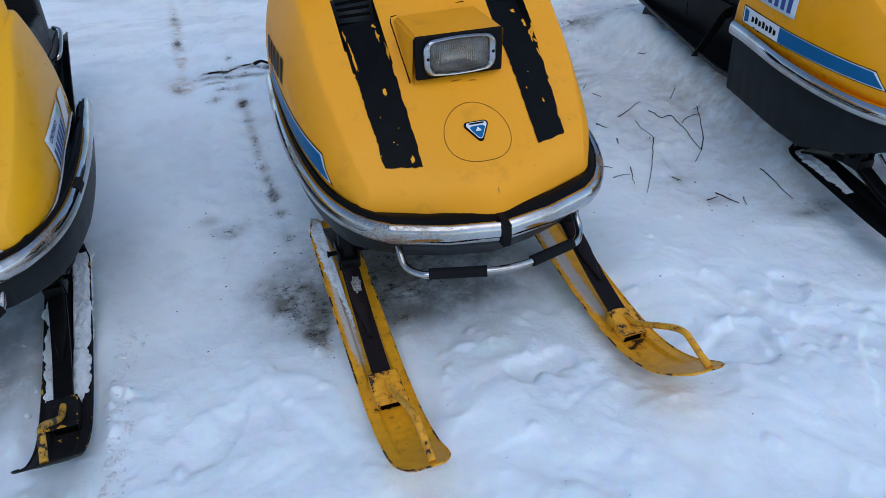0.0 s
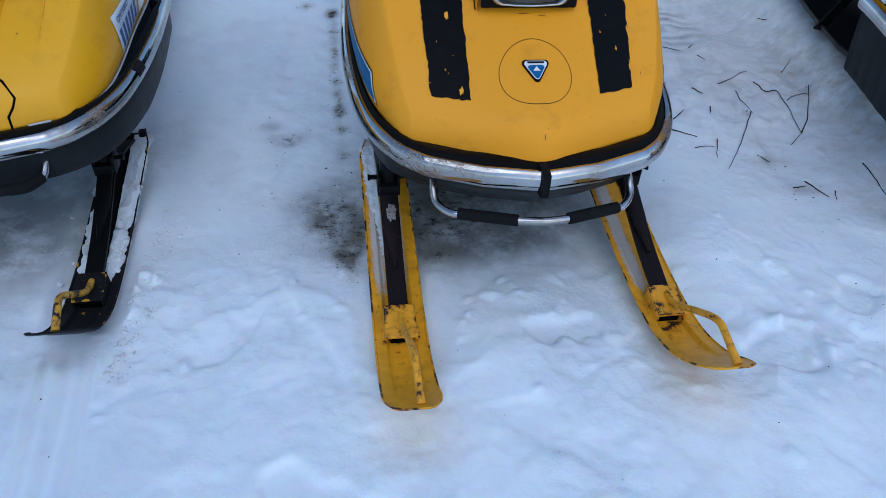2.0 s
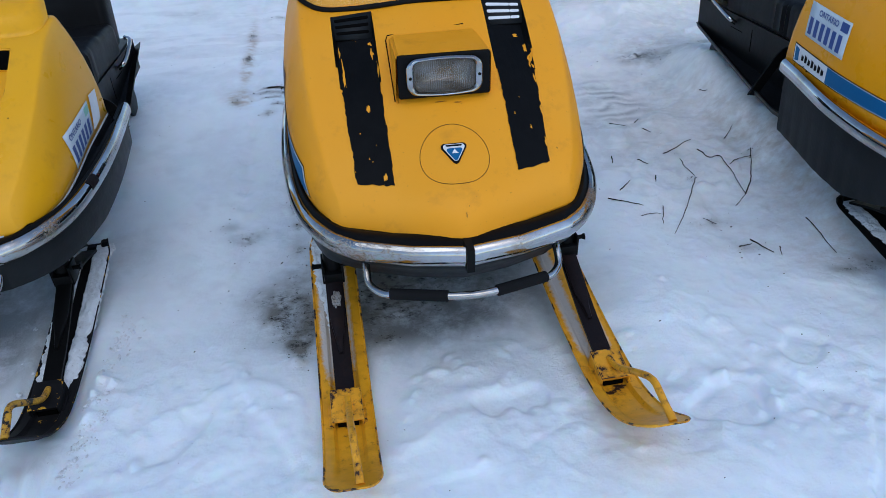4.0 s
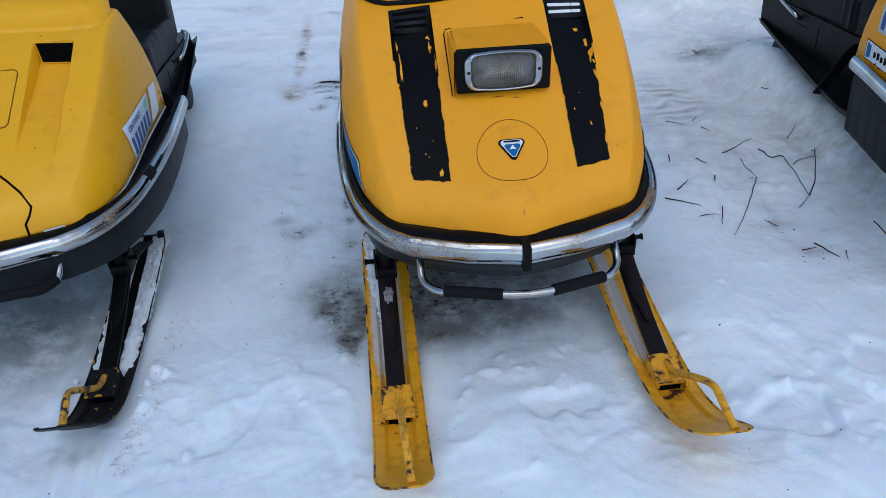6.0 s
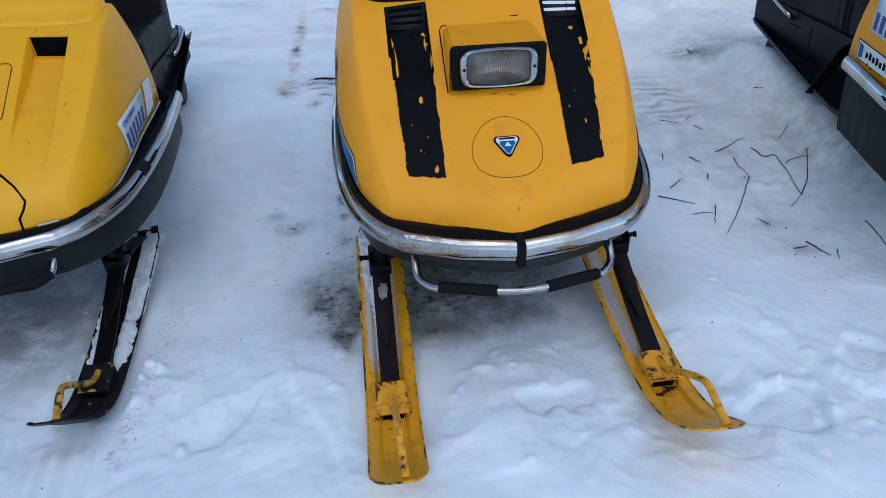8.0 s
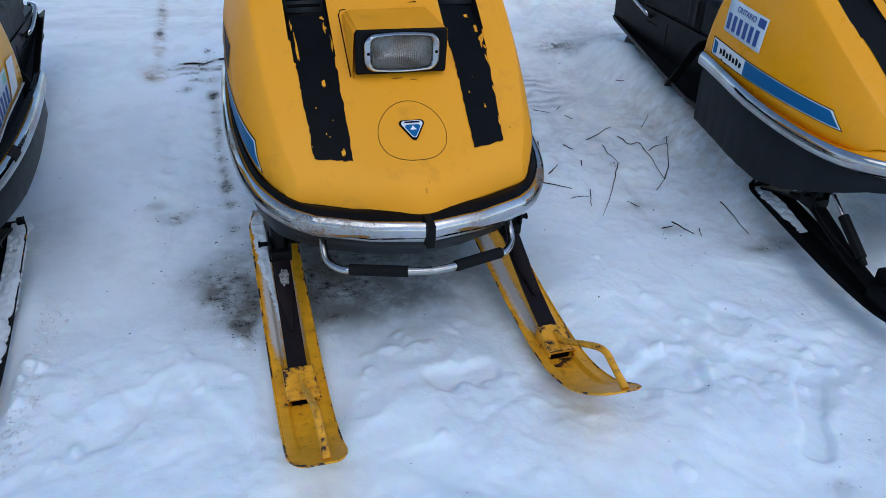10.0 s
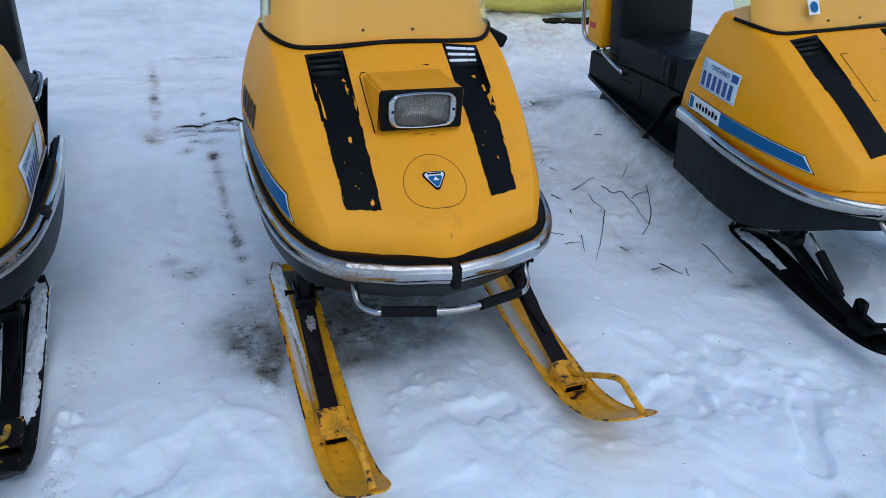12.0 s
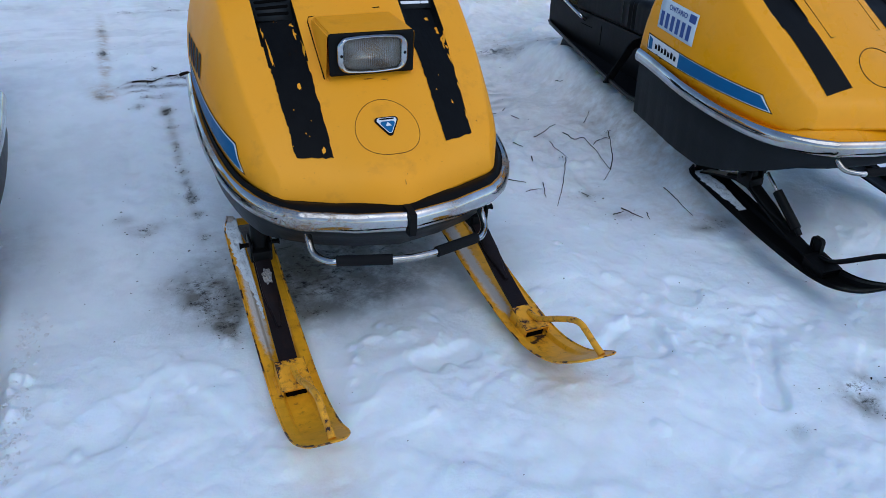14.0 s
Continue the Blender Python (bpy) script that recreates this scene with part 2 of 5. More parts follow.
# ---------------------------------------------------------------- mesh helpers
def mesh_part(name, verts, faces, mat, parent=None, label="", smooth=True, edge=None, weld=False):
    me = bpy.data.meshes.new(name)
    me.from_pydata([tuple(map(float, v)) for v in verts], [], [tuple(map(int, f)) for f in faces])
    if edge is not None:
        me.attributes.new("edge", "FLOAT", "POINT").data.foreach_set("value", np.asarray(edge, dtype=np.float32))
    bm = bmesh.new()
    bm.from_mesh(me)
    if weld:
        bmesh.ops.remove_doubles(bm, verts=bm.verts, dist=1e-5)
    bmesh.ops.recalc_face_normals(bm, faces=bm.faces)
    bm.to_mesh(me)
    bm.free()
    me.materials.append(mat)
    if smooth:
        me.shade_smooth()
        me.set_sharp_from_angle(angle=radians(38))
    ob = new(name, me)
    ob.parent = parent
    if label:
        ob["label"] = label
    return ob


def part(name, bm, mat, parent=None, label="", smooth=True):
    me = bpy.data.meshes.new(name)
    bm.to_mesh(me)
    bm.free()
    me.materials.append(mat)
    if smooth:
        me.shade_smooth()
        me.set_sharp_from_angle(angle=radians(35))
    ob = new(name, me)
    ob.parent = parent
    if label:
        ob["label"] = label
    return ob


def thicken(ob, t, offset=-1.0):
    mod = ob.modifiers.new("thickness", "SOLIDIFY")
    mod.thickness, mod.offset = t, offset
    return ob


def box_bm(centre, size, bevel=0.004, m=None, bm=None, seg=2):
    """A bevelled box, turned by m about its centre."""
    tmp = bmesh.new()
    bmesh.ops.create_cube(tmp, size=1.0, matrix=Matrix.Diagonal((*size, 1)))
    if bevel:
        bmesh.ops.bevel(tmp, geom=tmp.edges[:], offset=bevel, segments=seg, affect="EDGES", profile=0.5)
    bmesh.ops.transform(tmp, matrix=Matrix.Translation(centre) @ (m or Matrix()), verts=tmp.verts)
    if bm is None:
        return tmp
    me = bpy.data.meshes.new("tmp")
    tmp.to_mesh(me)
    tmp.free()
    bm.from_mesh(me)
    bpy.data.meshes.remove(me)
    return bm


def grid_faces(n, m, closed=False):
    f = []
    for i in range(n - 1):
        for j in range(m - (0 if closed else 1)):
            k = (j + 1) % m
            f.append((i * m + j, i * m + k, (i + 1) * m + k, (i + 1) * m + j))
    return f


def catmull(points, per=8):
    """A smooth line through the points."""
    p = [np.array(q, float) for q in points]
    p = [2 * p[0] - p[1], *p, 2 * p[-1] - p[-2]]
    out = []
    for i in range(1, len(p) - 2):
        for k in range(per):
            t = k / per
            out.append(0.5 * (2 * p[i] + (p[i + 1] - p[i - 1]) * t + (2 * p[i - 1] - 5 * p[i] + 4 * p[i + 1] - p[i + 2]) * t * t
                              + (3 * p[i] - p[i - 1] - 3 * p[i + 1] + p[i + 2]) * t ** 3))
    out.append(p[-2])
    return np.array(out)


def sweep(path, profile, up=(0, 0, 1), closed=True, caps=True):
    """Verts and faces of a profile (out, up) swept along a path; out is to the right of the way."""
    path = np.array(path, float)
    tan = np.gradient(path, axis=0)
    tan /= np.linalg.norm(tan, axis=1)[:, None]
    verts = []
    for p, t in zip(path, tan):
        out = np.cross(t, up)
        out /= np.linalg.norm(out)
        u = np.cross(out, t)
        verts += [p + a * out + b * u for a, b in profile]
    m = len(profile)
    faces = grid_faces(len(path), m, closed)
    if caps and closed:
        faces += [tuple(range(m))[::-1], tuple(range(len(verts) - m, len(verts)))]
    return verts, faces


def tube(path, r, seg=12, radii=None):
    """A round bar along a path, with a frame that doesn't twist."""
    path = np.array(path, float)
    tan = np.gradient(path, axis=0)
    tan /= np.linalg.norm(tan, axis=1)[:, None]
    ref = np.array([0, 0, 1.0]) if abs(tan[0][2]) < 0.9 else np.array([1.0, 0, 0])
    verts = []
    for i, (p, t) in enumerate(zip(path, tan)):
        a = ref - t * (ref @ t)
        a /= np.linalg.norm(a)
        ref = a
        b = np.cross(t, a)
        q = r if radii is None else radii[i]
        verts += [p + q * (math.cos(k) * a + math.sin(k) * b) for k in np.linspace(0, 2 * math.pi, seg, endpoint=False)]
    faces = grid_faces(len(path), seg, True) + [tuple(range(seg))[::-1], tuple(range(len(verts) - seg, len(verts)))]
    return verts, faces


def smooth(a, b, x):
    t = np.clip((x - a) / (b - a), 0, 1)
    return t * t * (3 - 2 * t)


def rounded(w, h, r, n=5):
    """Corner-rounded rectangle as a list of (x, y)."""
    out = []
    for cx, cy, a in ((w - r, h - r, 0), (r - w, h - r, 90), (r - w, r - h, 180), (w - r, r - h, 270)):
        out += [(cx + r * math.cos(radians(a + 90 * k / n)), cy + r * math.sin(radians(a + 90 * k / n))) for k in range(n + 1)]
    return out


# ---------------------------------------------------------------- the hood's form
# Stations from the nose to the rear: y and z on the middle line, the crease's x, y, z, the lower edge's x, y, z.
STATIONS = [
    (-0.134, 0.456, 0.292, -0.016, 0.454, 0.318, 0.030, 0.454),
    (-0.102, 0.528, 0.284, -0.002, 0.518, 0.339, 0.076, 0.454),
    (0.000, 0.597, 0.303, 0.055, 0.572, 0.364, 0.158, 0.456),
    (0.170, 0.697, 0.325, 0.175, 0.662, 0.386, 0.280, 0.466),
    (0.300, 0.774, 0.336, 0.295, 0.745, 0.397, 0.390, 0.476),
    (0.445, 0.857, 0.338, 0.435, 0.828, 0.402, 0.520, 0.488),
    (0.600, 0.900, 0.340, 0.590, 0.868, 0.402, 0.680, 0.500),
    (0.700, 0.915, 0.340, 0.690, 0.880, 0.398, 0.770, 0.510),
]
ST_FINE = catmull(STATIONS, 12)
OUTER = 0.262


class Hood:
    """The hood as a sheet over u (across, -1 to 1) and v (nose to rear, 0 to 1)."""

    def __init__(self, depth, width=(0.150, 0.240), taper=0.012, start=0.17, end=0.437, rear=1.0, tuck=0.0, sag=0.0, dip=0.0, bulge=0.0):
        self.sag, self.dip, self.bulge = sag, dip, bulge
        self.end, self.rear, self.tuck = end, rear, tuck
        self.depth, self.lo, self.hi, self.taper, self.start = depth, width[0], width[1], taper, start

    def recess(self, x, y):
        hi = self.hi + self.taper * smooth(0.0, 0.43, y)
        inside = smooth(self.lo - 0.004, self.lo + 0.002, x) * (1 - smooth(hi - 0.002, hi + 0.004, x))
        return self.depth * inside * smooth(self.start, self.end - 0.017, y) * (1 - smooth(self.end - 0.003, self.end + 0.003, y))

    def raw(self, u, v):
        a = abs(u)
        if 0.53 < a < 0.68:
            w = 0.012 * min(1.0, (a - 0.53) / 0.05, (0.68 - a) / 0.05)
            return sum(self.core(u + k * w, v) * m for k, m in ((-1, 0.2), (-0.5, 0.2), (0, 0.2), (0.5, 0.2), (1, 0.2)))
        return self.core(u, v)

    def core(self, u, v):
        f = min(max(v, 0.0), 1.0) * (len(ST_FINE) - 1)
        i = min(int(f), len(ST_FINE) - 2)
        row = ST_FINE[i] * (1 - f + i) + ST_FINE[i + 1] * (f - i)
        a, s = abs(u), (1 if u >= 0 else -1)
        yc, zc, xk, yk, zk, xe, ye, ze = row
        inward = self.tuck * smooth(0.05, 0.45, ye)
        xe, ze = xe - inward, ze + 0.6 * inward - self.dip * float(smooth(0.78, 0.20, ye))
        xe += self.bulge * float(smooth(0.78, 0.45, ye) * smooth(-0.10, 0.10, ye))
        if a <= 0.6:
            x = OUTER * a / 0.45 if a < 0.45 else OUTER + (xk - OUTER) * (a - 0.45) / 0.15
            w = x / xk
            soft = (math.sqrt(w * w + 0.004) - math.sqrt(0.004)) / (math.sqrt(1.004) - math.sqrt(0.004))
            y, z = yc + (yk - yc) * soft, zc + (zk - zc) * (0.35 * soft + 0.65 * w * w)
            z -= self.recess(x, y) if self.depth else 0
        else:
            q = (a - 0.6) / 0.4
            bulge = 4 * q * (1 - q)
            x, y, z = xk + (xe - xk) * (1 - max(1 - q, 0.0) ** 1.5), yk + (ye - yk) * q, zk + (ze - zk) * q
            x += 0.012 * bulge * smooth(0.05, 0.35, v)
            z += 0.012 * bulge
        if s < 0 and self.sag:
            z -= self.sag * float(smooth(0.03, 0.16, x)) * (1.0 if a <= 0.6 else max(0.0, 1 - (a - 0.6) / 0.25)) * float(smooth(-0.13, -0.02, y))
        return np.array((s * x, y, z))

    def normal(self, u, v, e=2e-3):
        a = self.raw(u + e, v) - self.raw(u - e, v)
        b = self.raw(u, min(v + e, 1)) - self.raw(u, max(v - e, 0))
        n = np.cross(a, b)
        return n / np.linalg.norm(n)

    def find(self, p, q, axes, guess):
        """u and v at which two coordinates of the sheet have the values p and q."""
        u, v = guess
        for _ in range(14):
            f = self.raw(u, v)[list(axes)] - (p, q)
            ju = (self.raw(u + 1e-3, v)[list(axes)] - self.raw(u - 1e-3, v)[list(axes)]) / 2e-3
            jv = (self.raw(u, v + 1e-3)[list(axes)] - self.raw(u, v - 1e-3)[list(axes)]) / 2e-3
            d = np.linalg.lstsq(np.array([ju, jv]).T, -f, rcond=None)[0]
            u, v = np.clip(u + np.clip(d[0], -0.2, 0.2), -1, 1), np.clip(v + np.clip(d[1], -0.2, 0.2), 0.001, 0.999)
        return u, v

    def on(self, p, q, off, axes=(0, 1), side=1):
        u, v = self.find(p, q, axes, (p * 0.45 / OUTER, 0.5) if axes == (0, 1) else (0.8 * side, 0.5))
        return self.raw(u, v) + off * self.normal(u, v)

    def sheet(self, name, mat, parent, label="", wall=None):
        xs = [0, 0.03, 0.06, 0.085, 0.11, 0.13, self.lo - 0.006, self.lo - 0.003, self.lo + 0.001, self.lo + 0.01, 0.195, self.hi - 0.004, self.hi + 0.001, self.hi + 0.005, self.hi + 0.011, self.hi + 0.016]
        us = sorted({round(x * 0.45 / OUTER, 5) for x in xs}) + [0.49, 0.52, 0.55, 0.575, 0.59, 0.6, 0.61, 0.63, 0.67, 0.72, 0.78, 0.84, 0.9, 0.95, 1.0]
        us = [-u for u in us[:0:-1]] + us
        ve = self.find(0.2, self.end, (0, 1), (0.34, 0.6))[1]
        vs = sorted([*np.linspace(0, self.rear, 61), *np.linspace(ve - 0.02, ve + 0.02, 11)])
        verts = [self.raw(u, v) for v in vs for u in us]
        ob = mesh_part(name, verts, grid_faces(len(vs), len(us)), mat, parent, label)
        if wall:
            ob.data.materials.append(wall)
            for f in ob.data.polygons:
                x, y = abs(f.center[0]), f.center[1]
                if self.lo - 0.0035 < x < self.hi + self.taper * smooth(0.0, 0.43, y) + 0.0045 and self.start + 0.06 < y < self.end + 0.004:
                    f.material_index = 1
        return thicken(ob, 0.004)

    def patch(self, name, corners, mat, parent, off=0.0015, n=(8, 16), axes=(0, 1), side=1, label="", jag=0.0, thick=0.0):
        """A decal or panel laid on the hood inside four corners (first edge, then the far edge), by bilinear blending."""
        a, b, c, d = [np.array(k, float) for k in corners]
        verts, edge = [], []
        for i in range(n[1] + 1):
            for j in range(n[0] + 1):
                s, t = j / n[0], i / n[1]
                p = (a * (1 - s) + b * s) * (1 - t) + (d * (1 - s) + c * s) * t
                if jag and (j in (0, n[0]) or i == 0):
                    p = p + jag * np.array([noise.noise((i * 0.7, j * 1.3, side * 7.7)), noise.noise((i * 0.9, j * 1.1, 3.3 + side))])
                verts.append(self.on(p[0], p[1], off, axes, side))
                edge.append(1.0 if j in (0, n[0]) or i in (0, n[1]) else 0.35 if j in (1, n[0] - 1) else 0.0)
        ob = mesh_part(name, verts, grid_faces(n[1] + 1, n[0] + 1), mat, parent, label, edge=edge)
        return thicken(ob, thick) if thick else ob

    def line(self, name, pts, r, mat, parent, axes=(0, 1), side=1, off=0.0005, label="", per=4):
        path = [self.on(p[0], p[1], off, axes, side) for p in (catmull(pts, per) if per else pts)]
        return mesh_part(name, *tube(path, r, 6), mat, parent, label)


# ---------------------------------------------------------------- snowmobile parts
# The bumper's line from the nose to one rear end.
BUMPER_HALF = [(0.0, -0.160, 0.432), (0.13, -0.135, 0.432), (0.238, -0.093, 0.432), (0.264, -0.077, 0.432), (0.306, -0.036, 0.432), (0.353, 0.045, 0.433),
               (0.384, 0.150, 0.437), (0.402, 0.300, 0.447), (0.408, 0.450, 0.459), (0.404, 0.600, 0.471), (0.392, 0.770, 0.481)]


def bumper_line(per=6, dip=0.0, bulge=0.0):
    half = catmull(BUMPER_HALF[1:], per)
    half = np.vstack([[BUMPER_HALF[0]], half])
    half[:, 2] -= dip * smooth(0.78, 0.20, half[:, 1])
    half[:, 0] += bulge * smooth(0.78, 0.45, half[:, 1]) * smooth(-0.10, 0.10, half[:, 1])
    return np.vstack([half[:0:-1] * (-1, 1, 1), half])


def bumper(parent, mat, dip=0.0, bulge=0.0):
    prof = [(0.000, 0.027), (0.008, 0.029), (0.016, 0.024), (0.021, 0.012), (0.022, 0.0), (0.021, -0.010), (0.015, -0.020), (0.008, -0.026), (0.000, -0.026), (-0.004, -0.012), (-0.004, 0.015)]
    prof = [(a, b * 0.98) for a, b in prof]
    return mesh_part("bumper", *sweep(bumper_line(6, dip, bulge), prof), mat, parent, "chrome bumper with pitting and rust")


def belly(parent, deep=(0.0, 0.75), lip_mat=None, lip_label="glossy black edge trim", dip=0.0, bulge=0.0, keel=None, swell=1.0, inset=1.0, edge=None):
    path = bumper_line(16, dip, bulge)
    n = len(path)
    tan = np.gradient(path, axis=0)
    tan /= np.linalg.norm(tan, axis=1)[:, None]
    out = np.cross(tan, (0, 0, 1))
    back = smooth(deep[0], deep[1], path[:, 1])
    rib = (0.0012 if deep[0] < 0 else 0.0) * smooth(0.2, 0.6, np.sin(path[:, 1] * 95)) * smooth(0.15, 0.3, path[:, 1])
    lift = 1 - (0.28 if deep[0] < 0 else 0.0) * smooth(0.4, 0.77, path[:, 1])
    front = 1 - smooth(-0.08, 0.05, path[:, 1])
    rows = []
    for inset, z, sink in ((0.004, 0.012, 0), (0.004, -0.03, 0), (0.010, -0.055, 0.04), (0.016, -0.085, 0.09), (0.024, -0.105, 0.115), (0.05, -0.117, 0.125), (0.12, -0.122, 0.13)):
        rows.append(path - out * (inset + (rib if sink else 0) + 0.035 * front * smooth(-0.03, -0.10, np.full(n, z)))[:, None] + np.array([0, 0, 1]) * (z - sink * back * lift)[:, None])
    if keel:
        low = np.interp(path[:, 1], [k[0] for k in keel], [k[1] for k in keel])
        rows = rows[:2]
        for s, tuck in ((0.15, 0.008), (0.4, 0.016), (0.7, 0.030), (0.93, 0.042), (1.0, 0.056)):
            row = path - out * (tuck * inset * (1 + 0.9 * front) + rib * s)[:, None]
            row[:, 2] = (path[:, 2] - 0.03) * (1 - s) + low * s
            rows.append(row)
    rows.append(rows[-1] * (0.05, 1, 1) + (0, 0.02, 0))
    verts = np.vstack(rows)
    part_ob = mesh_part("belly_pan", verts, grid_faces(len(rows), n), M_PAN, parent, "dark grey moulded belly pan")
    # black trim between the hood's edge and the bumper
    shape = Hood(0, dip=edge[0], bulge=edge[1]) if edge else Hood(0)
    rim = np.array([shape.raw(-1, v) for v in np.linspace(1, 0, 60)] + [shape.raw(u, 0) for u in np.linspace(-1, 1, 80)] + [shape.raw(1, v) for v in np.linspace(0, 1, 60)])
    near = rim[[int(np.argmin(((rim[:, :2] - p[:2]) ** 2).sum(1))) for p in path]]
    pad = np.vstack([near[:1]] * 9 + [near] + [near[-1:]] * 9)
    near = sum(pad[k:k + n] for k in range(19)) / 19
    near[n // 2 - 2:n // 2 + 3] = near[n // 2 - 2:n // 2 + 3] + (0, -0.002, 0)
    lip = path + (0, 0, 0.020)
    inward = near - path
    inward[:, 2] = 0
    inward /= np.maximum(np.linalg.norm(inward, axis=1), 1e-6)[:, None]
    inward = np.where(((inward * out).sum(1) > -0.3)[:, None], -out, inward)
    rows = [lip, lip * 0.8 + near * 0.2 + (0, 0, 0.006 * swell), lip * 0.5 + near * 0.5 + (0, 0, 0.009 * swell), lip * 0.2 + near * 0.8 + (0, 0, 0.006 * swell), near + inward * 0.002 + (0, 0, 0.001), near + inward * 0.012 + (0, 0, 0.004), near + inward * 0.03 - (0, 0, 0.02)]
    mesh_part("trim", np.vstack(rows), grid_faces(len(rows), n), lip_mat or M_GASKET, parent, lip_label)
    return part_ob


def front_handle(parent, label="bent chrome tow handle with two black grips", long=False):
    half = [(0.232, -0.05, 0.395), (0.236, -0.085, 0.372), (0.232, -0.118, 0.350), (0.205, -0.155, 0.347), (0.170, -0.172, 0.351), (0.060, -0.208, 0.359), (0.012, -0.217, 0.361)]
    pts = [(-x, y, z) for x, y, z in half] + half[::-1]
    ob = mesh_part("front_handle", *tube(catmull(pts, 6), 0.0095, 12), M_CHROME_GOOD, parent, label)
    for s in (-1, 1):
        a, b = np.array((s * 0.188, -0.164, 0.350)), np.array((s * 0.058, -0.209, 0.359))
        ribs = np.linspace(0, 1, 41)
        mesh_part("grip", *tube([a + (b - a) * k for k in ribs], 0.014, 14, [0.0142 if i % 2 else 0.0134 for i in range(41)]), M_GRIP, ob, "black rubber grip")
        if long:
            bend = catmull([(s * x, y, z) for x, y, z in half[2:5]], 8)
            mesh_part("grip", *tube(bend, 0.0142, 14), M_GRIP, ob, "black foam over the bend")
    return ob


SKI_Z = [(0.46, 0.118), (0.30, 0.096), (0.15, 0.074), (0.0, 0.055), (-0.15, 0.044), (-0.26, 0.046), (-0.34, 0.064), (-0.42, 0.102), (-0.48, 0.150), (-0.520, 0.187), (-0.545, 0.210)]


SKI_BEDS = []


def ski(parent, x0, yaw, mat, mat_block, mat_handle, shift=(0, 0, 0), shock=False, tilt=0.0, frost=(), curl=1.0, reach=1.0):
    """One ski with its leaf spring, bracket and tip handle; the yaw turns it about the spindle."""
    turn = Matrix.Translation((x0 + shift[0], 0.12 + shift[1], shift[2])) @ Matrix.Rotation(radians(yaw), 4, "Z") @ Matrix.Rotation(radians(tilt), 4, "X") @ Matrix.Translation((0, -0.12, 0))

    def laid(verts):
        return [turn @ Vector(map(float, v)) for v in verts]

    SKI_BEDS.append(parent.matrix_world @ turn)
    shorter = lambda y: np.where(y < -0.26, -0.26 + (y + 0.26) * reach, y)
    line = catmull(SKI_Z, 7)
    line[:, 1] = np.where(line[:, 0] < -0.26, 0.046 + (line[:, 1] - 0.046) * curl, line[:, 1])
    verts, edge, ws = [], [], (-1, -0.975, -0.93, -0.85, -0.75, -0.66, -0.60, -0.54, -0.48, -0.40, -0.2, 0, 0.2, 0.40, 0.48, 0.54, 0.60, 0.66, 0.75, 0.85, 0.93, 0.975, 1)
    for y, z in line:
        heel = min(1, 0.72 + 0.28 * float(smooth(0.47, 0.38, np.float64(y))))
        d = min(1.0, max(0.0, (-0.470 - y) / 0.075))
        w = 0.0665 * heel * (1 - 0.52 * (1 - math.sqrt(max(0.0, 1 - d * d))))
        trough = 0.013 * float(smooth(-0.50, -0.36, np.float64(y)))
        if shock and y > 0.38:
            w = 0.0665 * max(0.12, math.sqrt(max(0.0, 1 - ((y - 0.38) / 0.081) ** 2)))
        for a in ws:
            rim = 0.006 if abs(a) == 1 else 0.003 if abs(a) > 0.96 else 0.0
            verts.append((a * w, y, z + rim - trough * float(smooth(0.62, 0.44, np.float64(abs(a)))) + 0.006))
            stain = 1.5 * math.exp(-((y + 0.262) / 0.030) ** 2 - (a / 0.5) ** 4) + 0.55 * math.exp(-((y + 0.22) / 0.055) ** 2 - ((abs(a) - 0.62) / 0.14) ** 2)
            edge.append(max(1.0 if abs(a) == 1 or y < -0.544 else 0.45 if abs(a) > 0.96 else 0.0, stain))
    verts = [(a, float(shorter(b)), c) for a, b, c in verts]
    ob = mesh_part("ski", laid(verts), grid_faces(len(line), len(ws)), mat, parent, edge=edge)
    if frost:
        lo, hi, lo_y = frost
        cover = [(max((1.25 if lo_y < 0 else 1.2) * math.exp(-((p[0] - lo) / (0.026 if lo_y < 0 else 0.019)) ** 2), 0.8 * math.exp(-((p[0] - hi) / 0.010) ** 2)) * float(smooth(-0.20, lo_y, np.float64(p[1])))) for p in verts]
        ob.data.attributes.new("frost", "FLOAT", "POINT").data.foreach_set("value", cover)
    thicken(ob, 0.004)
    # leaf spring, from the front bracket up to the spindle and down to the heel
    leaf = catmull([(0, -0.185, 0.074), (0, -0.05, 0.108), (0, 0.07, 0.150), (0, 0.17, 0.185), (0, 0.28, 0.165), (0, 0.40, 0.125)], 6)
    prof = [(-0.024, -0.004), (0.024, -0.004), (0.024, 0.004), (-0.024, 0.004)]
    mesh_part("leaf_spring", laid(sweep(leaf, prof)[0]), sweep(leaf, prof)[1], mat_block[1], ob, "dark rusty leaf spring")
    # a shorter leaf on top, tapering to a blunt point
    top_leaf = catmull([(0, -0.065, 0.112), (0, 0.0, 0.135), (0, 0.07, 0.162), (0, 0.17, 0.197), (0, 0.26, 0.178)], 6)
    v, f = sweep(top_leaf, [(-0.021, -0.005), (0.021, -0.005), (0.021, 0.003), (0.015, 0.006), (-0.015, 0.006), (-0.021, 0.003)])
    v = [(p[0] * float(0.25 + 0.75 * smooth(-0.07, 0.05, np.float64(p[1]))), p[1], p[2]) for p in v]
    mesh_part("spring_leaf", laid(v), f, mat_block[1], ob)
    # saddle and spindle
    bm = box_bm((0, 0.168, 0.205), (0.052, 0.080, 0.032), 0.006)
    for sx in (-1, 1):
        box_bm((sx * 0.026, 0.168, 0.212), (0.008, 0.062, 0.062), 0.003, None, bm)
    bmesh.ops.transform(bm, matrix=turn, verts=bm.verts)
